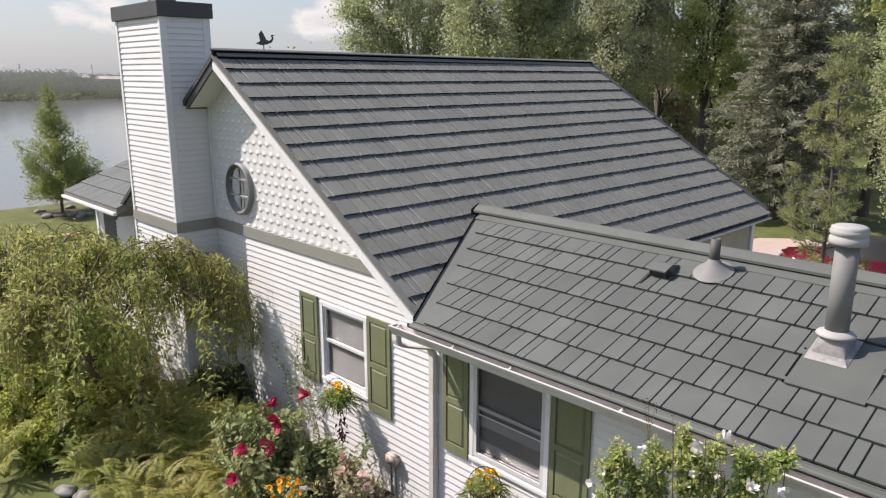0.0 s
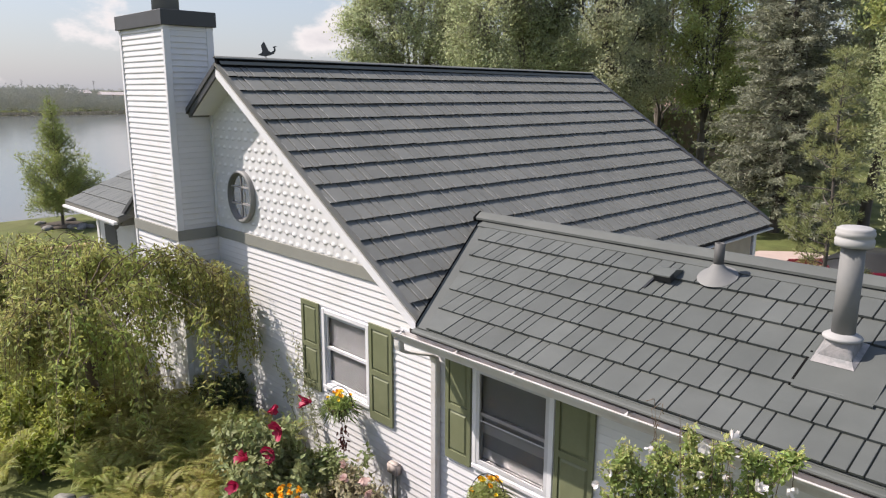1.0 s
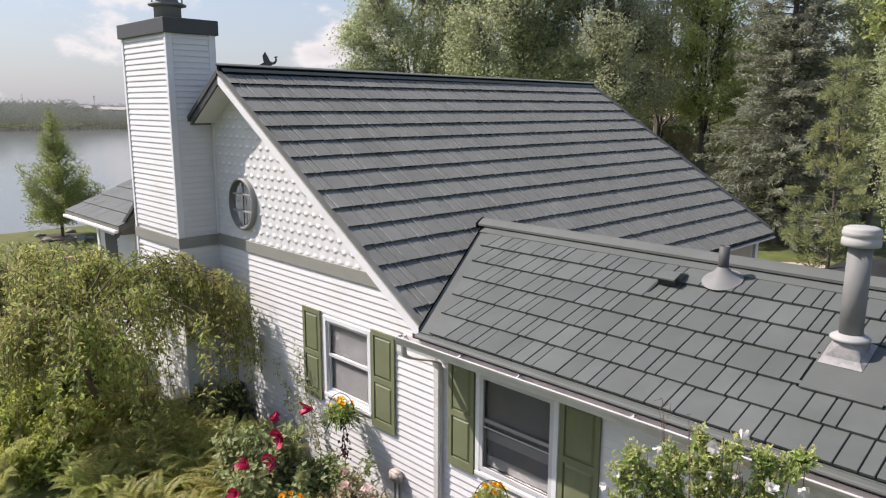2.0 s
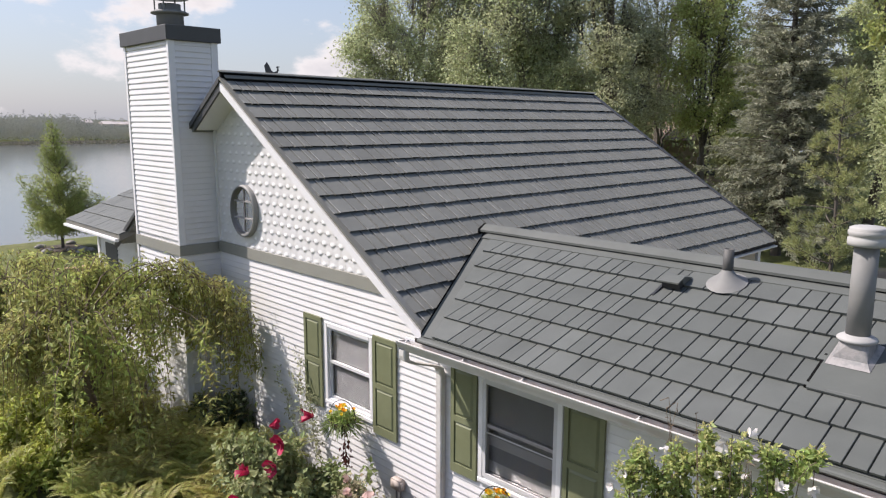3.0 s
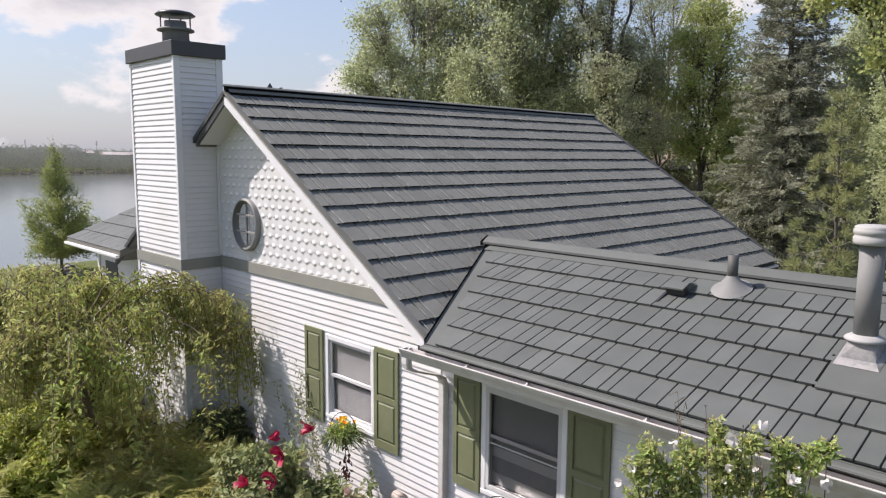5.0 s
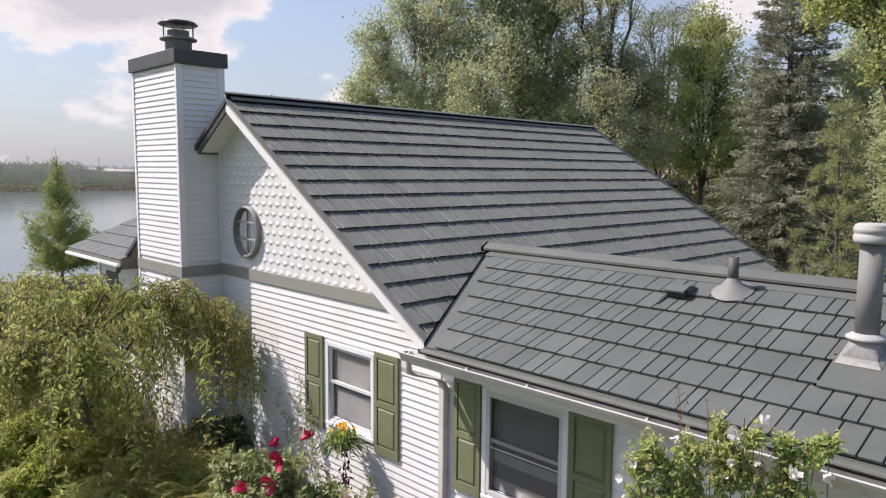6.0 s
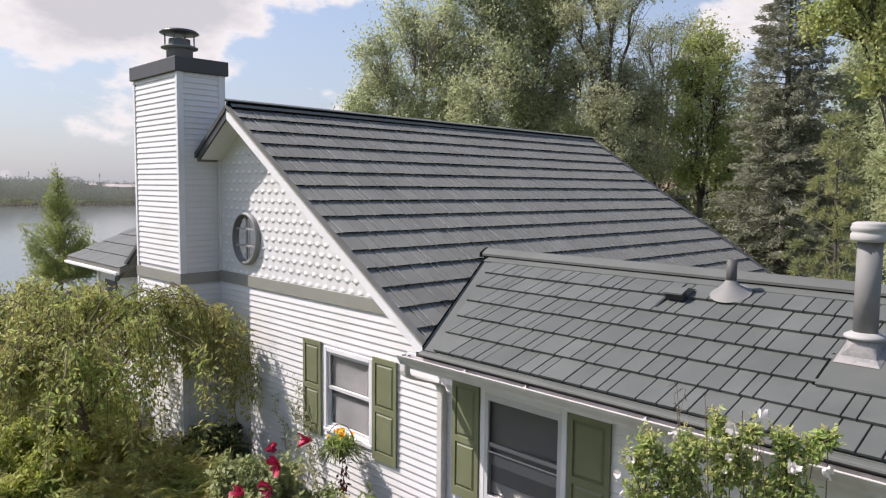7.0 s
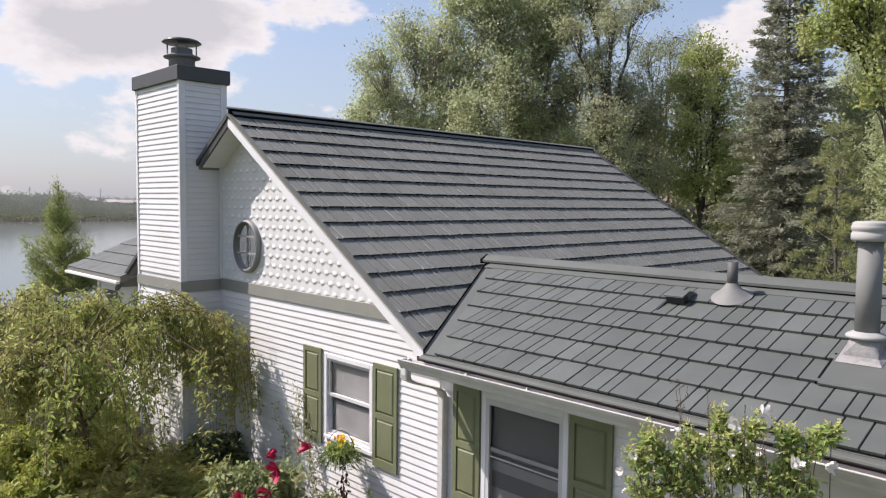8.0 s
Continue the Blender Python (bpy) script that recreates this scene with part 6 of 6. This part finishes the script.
lobed_tree("cottonwood", "dense grey-green cottonwood behind the ridge", (-25.7, 23.4), [(-1.0, -0.8, 13.7, 2.3), (-0.2, 1.8, 13.0, 2.1), (0.3, -1.3, 10.6, 2.2), (0.9, 2.0, 10.2, 2.0), (-0.3, -2.7, 8.7, 1.7), (-1.2, 1.7, 16.9, 2.6), (1.8, 1.3, 14.8, 1.6), (-2.1, -1.2, 15.9, 1.7), (-0.1, 1.1, 8.4, 1.9), (-0.6, -2.8, 6.6, 1.7), (-0.1, 0.2, 6.1, 1.8), (2.3, 0.8, 6.9, 1.7)], 0.42, M_LEAF_COTTON, 6, leaf=0.14, fill=0.85, bark=M_PALEBARK)
lobed_tree("cottonwood", "tall cottonwood with forked dark limbs and loose leaves", (-21.4, 25.1), [(-0.3, -0.4, 11.8, 1.2), (-2.1, -0.5, 11.0, 1.0), (0.7, -0.8, 13.6, 1.0), (0.2, 1.1, 10.0, 1.4), (0.7, -1.8, 8.8, 1.2), (0.4, 2.5, 8.9, 1.3), (-0.8, -1.7, 13.2, 0.8), (0.7, 1.4, 14.9, 0.9), (-1.4, 0.2, 15.9, 1.3), (0.9, -1.4, 6.8, 1.4), (1.1, 1.2, 6.7, 1.4)], 0.42, M_LEAF_SHADE, 1, leaf=0.13, fill=0.75, fork=0.42)
lobed_tree("willow_tree", "feathery pale green willow with slanting bare limbs", (-22.6, 32.5), [(-0.6, -0.6, 13.5, 1.4), (-0.3, 1.7, 14.2, 1.4), (0.6, -1.1, 11.3, 1.3), (0.5, 1.4, 10.3, 1.5), (-0.3, -2.7, 11.6, 1.3), (-0.9, 1.2, 9.2, 1.5), (1.2, -0.2, 7.6, 1.4)], 0.26, M_WILLOW, 41, leaf=0.17, ratio=0.3, fill=0.4, fork=0.25)
lobed_tree("maple_tree", "bright yellow-green maple behind the roof", (-18.8, 30.5), [(-0.2, -0.1, 12.7, 1.2), (0.0, 1.9, 11.7, 1.0), (-0.0, -1.7, 10.7, 1.2), (-0.1, 0.9, 9.8, 1.4), (0.1, -2.4, 8.4, 1.1), (-0.3, 1.8, 7.9, 1.5), (0.1, -1.3, 6.2, 1.3), (0.8, 0.9, 5.9, 1.1)], 0.24, M_LEAF_BRIGHT, 8, leaf=0.155, fill=0.85)
lobed_tree("cottonwood", "tall grey-green tree beyond the drive", (-10.5, 28.9), [(-0.1, -0.1, 10.8, 1.1), (-1.3, 0.5, 9.9, 0.9), (0.4, -1.4, 8.2, 1.3), (-0.6, 0.2, 6.5, 1.3), (0.9, -1.8, 5.0, 1.1), (0.2, 2.6, 9.9, 1.5), (1.0, -0.2, 6.9, 1.4), (-0.3, 0.4, 12.4, 1.0)], 0.26, M_LEAF_COTTON, 13, leaf=0.13, fill=1.0)
lobed_tree("maple_tree", "bright maple with boughs over the drive", (-5.9, 16.7), [(-2.0, -1.1, 9.9, 0.6), (-1.7, 0.2, 10.4, 0.7), (-0.9, -0.8, 9.0, 0.5), (-2.5, -1.0, 9.6, 0.4), (-1.0, -1.2, 8.1, 0.3), (-1.1, 1.1, 10.0, 0.8), (-1.8, -1.1, 10.5, 0.7)], 0.24, M_LEAF_BRIGHT, 15, leaf=0.125, fill=1.0, clump=0.34, fork=0.7)
broadleaf("cottonwood", "grey-green cottonwood at the back of the woods", -41.5, 38.0, 17.2, 6.0, 0.40, 0.22, M_LEAF_COTTON, 16, count=36000, first=0.2, clump=1.3, fork=4, openness=0.6)
broadleaf("oak_tree", "dark green broadleaf tree in the woods", -32.6, 45.5, 13.0, 4.8, 0.35, 0.20, M_LEAF_DARK, 9, count=36000, first=0.15, clump=1.3, fork=4)
broadleaf("oak_tree", "dark green broadleaf tree in the woods", -21.1, 41.0, 9.9, 4.0, 0.35, 0.20, M_LEAF_DARK, 10, count=32000, first=0.15, clump=1.3, fork=4)
broadleaf("oak_tree", "dark green broadleaf tree in the woods", -29.3, 37.5, 10.9, 4.2, 0.30, 0.18, M_LEAF_DARK, 33, count=36000, first=0.12, clump=1.1, fork=5)
broadleaf("oak_tree", "dark green broadleaf tree beyond the spruce", -14.9, 39.6, 13.6, 4.0, 0.35, 0.20, M_LEAF_DARK, 12, count=40000, first=0.15, clump=1.2, fork=4)
broadleaf("maple_tree", "leafy light green tree beside the drive", -6.9, 22.0, 8.5, 2.2, 0.18, 0.12, M_LEAF_COTTON, 19, count=34000, first=0.12, clump=0.7, fork=4)
spruce("blue_spruce", "tall grey-green spruce with drooping boughs", -12.9, 25.3, 15.0, 3.9, M_SPRUCE, 4, whorls=54, per=11, tuft=0.20, bare=0.09, fill=22)


def young_pine(x, y, height, seed):
    """Irregular ascending branches that end in soft puffs of needles, with gaps between."""
    rng = np.random.default_rng(seed)
    t = thing("young_pine", "yellow-green young pine with loose tufts", "tree", (x, y, 0))
    paths = [(np.array([(0, 0, -0.2), (0.06, 0, height * 0.4), (-0.04, 0.03, height * 0.75), (0, 0, height)]), np.array([0.07, 0.05, 0.03, 0.008]))]
    pos, axes = [], []
    for k in range(58):
        f = 0.12 + 0.86 * (k + rng.random()) / 58
        a = k * 2.4 + rng.normal() * 0.4
        ln = (1.25 * (1 - f) ** 0.6 + 0.12) * rng.uniform(0.35, 1.15)
        d = np.array([math.cos(a), math.sin(a), rng.uniform(0.1, 0.7)])
        p, r, _ = limb(rng, (0, 0, height * f), d, ln, 5, 0.022 * (1 - f) + 0.008, 0.005, 0.22, 0.04)
        paths.append((p, r))
        for c in ((5, 5, 4, 3) if ln > 0.7 else (5, 4)):
            core = p[c] + rng.normal(size=3) * 0.10
            n = 62
            q = rng.normal(size=(n, 3)); q /= np.linalg.norm(q, axis=1, keepdims=True)
            pos.append(core + q * rng.random((n, 1)) * 0.09)
            axes.append(q + d * 0.5 + np.array([0, 0, 0.35]))
    pos, axes = np.concatenate(pos), np.concatenate(axes)
    raw("trunk", *tubes(paths, 5), M_BARK, t, "", True)
    raw("crown", *leaf_mesh(rng, pos, rng.uniform(0.10, 0.20, len(pos)), 0.11, axis=axes, spread=0.12, up=0.5), M_PINE, t)


young_pine(-6.95, 13.2, 6.95, 7)


def far_understory():
    rng = np.random.default_rng(77)
    n = 900
    a = rng.random(n)
    base = np.stack([-62 + 66 * a, 30 + 42 * a, 0 * a], 1) + rng.normal(size=(n, 3)) * np.array([2.5, 2.5, 0])
    h = 4.0 + 5.0 * np.array([0.5 + 0.5 * noise.noise(Vector((v * 14, 1.7, 0))) for v in a])
    base[:, 2] = rng.random(n) ** 0.7 * h
    pos = np.repeat(base, 42, axis=0) + rng.normal(size=(n * 42, 3)) * np.array([0.9, 0.9, 0.7])
    pos[:, 2] = np.maximum(pos[:, 2], 0.1)
    raw_ob = raw("wood_edge", *leaf_mesh(rng, pos, rng.uniform(0.22, 0.42, len(pos)), 0.65, axis=np.array([[0, 0, -0.4]]), up=0.8), M_LEAF_DARK)
    tagged(raw_ob, "dark green undergrowth along the edge of the woods", "woods", kind="stuff")


far_understory()

# ---- metal shingles: separate pieces, last ----
MAIN_LAP, WING_LAP = 0.3955, 0.394
PANEL = (0.295, 0.203, 0.174, 0.115)   # the shingle widths of one panel
TILES = {}


def tile_mesh(w, drop, rib, coat, lap):
    key = (round(w, 3), drop, rib, coat.name, lap)
    if key not in TILES:
        L_ = lap + 0.03
        r, h = (0.014, 0.008) if rib else (0.005, 0.0)
        zt, zb = 0.008, drop
        g = 0.003
        # cross-section across the width, with a raised rib at one side and a lowered lip at the other
        e = w - (0.009 if rib else 0.011)
        us = [g, g, g + r, g + r + 0.004, e - 0.004, e, e]
        up = [-0.030, h, h, 0.0, 0.0, -0.004, -0.030]
        fwd = [-0.008, -0.010, -0.010, 0.0, 0.0, 0.0, 0.0] if rib else [0.0] * 7
        V, Q = [], []
        for v, base in ((0.0, zb), (L_, zt)):
            V += [(u, v + (f if v == 0 else 0), base + p) for u, p, f in zip(us, up, fwd)]
        n = len(us)
        Q = [(i, i + 1, n + i + 1, n + i) for i in range(n - 1)]
        # the butt: a thin lip and, under it, the recess, blackened as shade
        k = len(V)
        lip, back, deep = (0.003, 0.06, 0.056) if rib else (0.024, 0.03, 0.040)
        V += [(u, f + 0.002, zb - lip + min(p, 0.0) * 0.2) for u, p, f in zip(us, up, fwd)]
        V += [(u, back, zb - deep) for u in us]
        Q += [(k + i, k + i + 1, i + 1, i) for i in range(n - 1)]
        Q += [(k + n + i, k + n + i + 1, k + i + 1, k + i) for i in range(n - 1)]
        me = bpy.data.meshes.new("roof_tile")
        me.from_pydata(V, [], Q)
        me.update()
        for m in (coat, M_RIB, M_BUTTSHADE):
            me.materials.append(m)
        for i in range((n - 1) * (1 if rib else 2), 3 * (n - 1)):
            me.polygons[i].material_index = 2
        if rib:
            for i in (1, 2):
                me.polygons[i].material_index = 1
        TILES[key] = me
    return TILES[key]


def plane_frame(origin, along, upslope):
    u, v = Vector(along).normalized(), Vector(upslope).normalized()
    n = u.cross(v)
    return Matrix(((u.x, v.x, n.x, origin[0]), (u.y, v.y, n.y, origin[1]), (u.z, v.z, n.z, origin[2]), (0, 0, 0, 1)))


def lay(parent, base, length, courses, first, drop, keep, near, rng, rib=True, coat=M_ROOF, lap=MAIN_LAP, phases=(), left=lambda v: 0.0, slant=0.0):
    """Courses of panels on a sloping plane: left(v) is where each begins, keep(u, v) says where tiles lie, near(u, v) which are pieces of their own."""
    rest_v, rest_q, rest_m, off = [], [], [], 0
    for c in range(courses):
        u = (phases[c] if c < len(phases) else rng.random() * sum(PANEL)) - sum(PANEL)
        v = first + c * lap
        k = -1
        while u < length:
            k += 1
            w = PANEL[k % 4]
            u0, u1 = max(u, left(v)), min(u + w, length)
            if u1 - u0 > 0.03 and keep(0.5 * (u0 + u1), v):
                me = tile_mesh(u1 - u0 if abs(u1 - u0 - w) > 1e-6 else w, drop, rib, coat, lap)
                if slant and u < left(v):   # the first one is cut along the valley
                    me = me.copy()
                    for p in me.vertices:
                        if p.co.x < 0.03 and p.co.y > 0.5 * lap:
                            p.co.x -= slant * p.co.y
                m = base @ pose(u0, v + (rng.uniform(-0.005, 0.005) if rib else 0.0), rng.uniform(-0.002, 0.002), rng.uniform(-0.25, 0.25), rng.uniform(-0.3, 0.3), rng.uniform(-0.5, 0.5) if rib else 0)
                if near(u0, v):
                    ob = new("roof_tile", me)
                    ob.matrix_basis = m
                    ob.parent = parent
                else:
                    rest_v += [tuple(m @ p.co) for p in me.vertices]
                    rest_q += [tuple(i + off for i in f.vertices) for f in me.polygons]
                    rest_m += [f.material_index for f in me.polygons]
                    off += len(me.vertices)
            u += w
    if rest_v:
        rest = raw("roof_tiles", rest_v, rest_q, coat, parent)
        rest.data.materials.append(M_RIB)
        rest.data.materials.append(M_BUTTSHADE)
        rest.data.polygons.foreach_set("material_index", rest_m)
        tagged(rest, kind="stuff")


rng = random.Random(11)
# main slope towards the drive: u runs back along the ridge, v up the slope
base = plane_frame((EAVE_X + 0.04, TILE_Y, zmain(EAVE_X + 0.04) + 0.018), (0, 1, 0), (-1, 0, SLOPE))
MAIN_LEN = BACK_Y - 0.1 - TILE_Y


def main_keep(u, v):
    y = TILE_Y + u
    x = EAVE_X + 0.04 - v * math.cos(math.atan(SLOPE))
    valley = WE_Y + (VA - x) * (WR_Y - WE_Y) / (VA - VB)
    hidden = x > -8.05 and valley + 0.5 < y < 2 * WR_Y - valley - 0.5
    return not hidden


lay(main_roof, base, MAIN_LEN, 15, -0.095, 0.044, main_keep, lambda u, v: u < 4.6, rng)
base = plane_frame((-9.0, WE_Y - 0.045, WE_Z - 0.012), (1, 0, 0), (0, 1, WSLOPE))
lay(wing_roof, base, 10.2, 6, 0.053, 0.039, lambda u, v: True, lambda u, v: True, rng, False, M_ROOFTONED, lap=WING_LAP, phases=(0.585, 0.192, 0.68, 0.776, 0.442, 0.328), left=lambda v: 2.215 - 0.466 * v, slant=0.466)
base = plane_frame((-19.8, -0.60, 3.22), (1, 0, 0), (0, 1, 0.396))
lay(bpy.data.objects["lake_wing_roof"], base, 3.4, 6, 0.0, 0.03, lambda u, v: True, lambda u, v: False, rng, False, M_ROOFTONED, lap=0.45)

# ---- siding boards and gable shingles ----
clad(gable_wall, -13.1, -7.33, -0.30, 3.23, (WIN1,))
clad(wing_wall, -7.23, 4.9, -0.30, 2.84, (WIN2,))
clad(house, -19.3, -17.1, 1.0, 3.08, y=-0.001)
z = -0.249
while z < CTOP - 0.09:
    if not 3.16 < z < 3.42:
        board(chimney, CX0 + 0.07, CY0 + 0.018, z, CX1 - CX0 - 0.145, lap=CHIMNEY_LAP)
        board(chimney, CX1 - 0.018, CY0 + 0.10, z, CY1 - 0.12 - CY0 - 0.10, 90, CHIMNEY_LAP)
    z += CHIMNEY_LAP
shingle_gable()
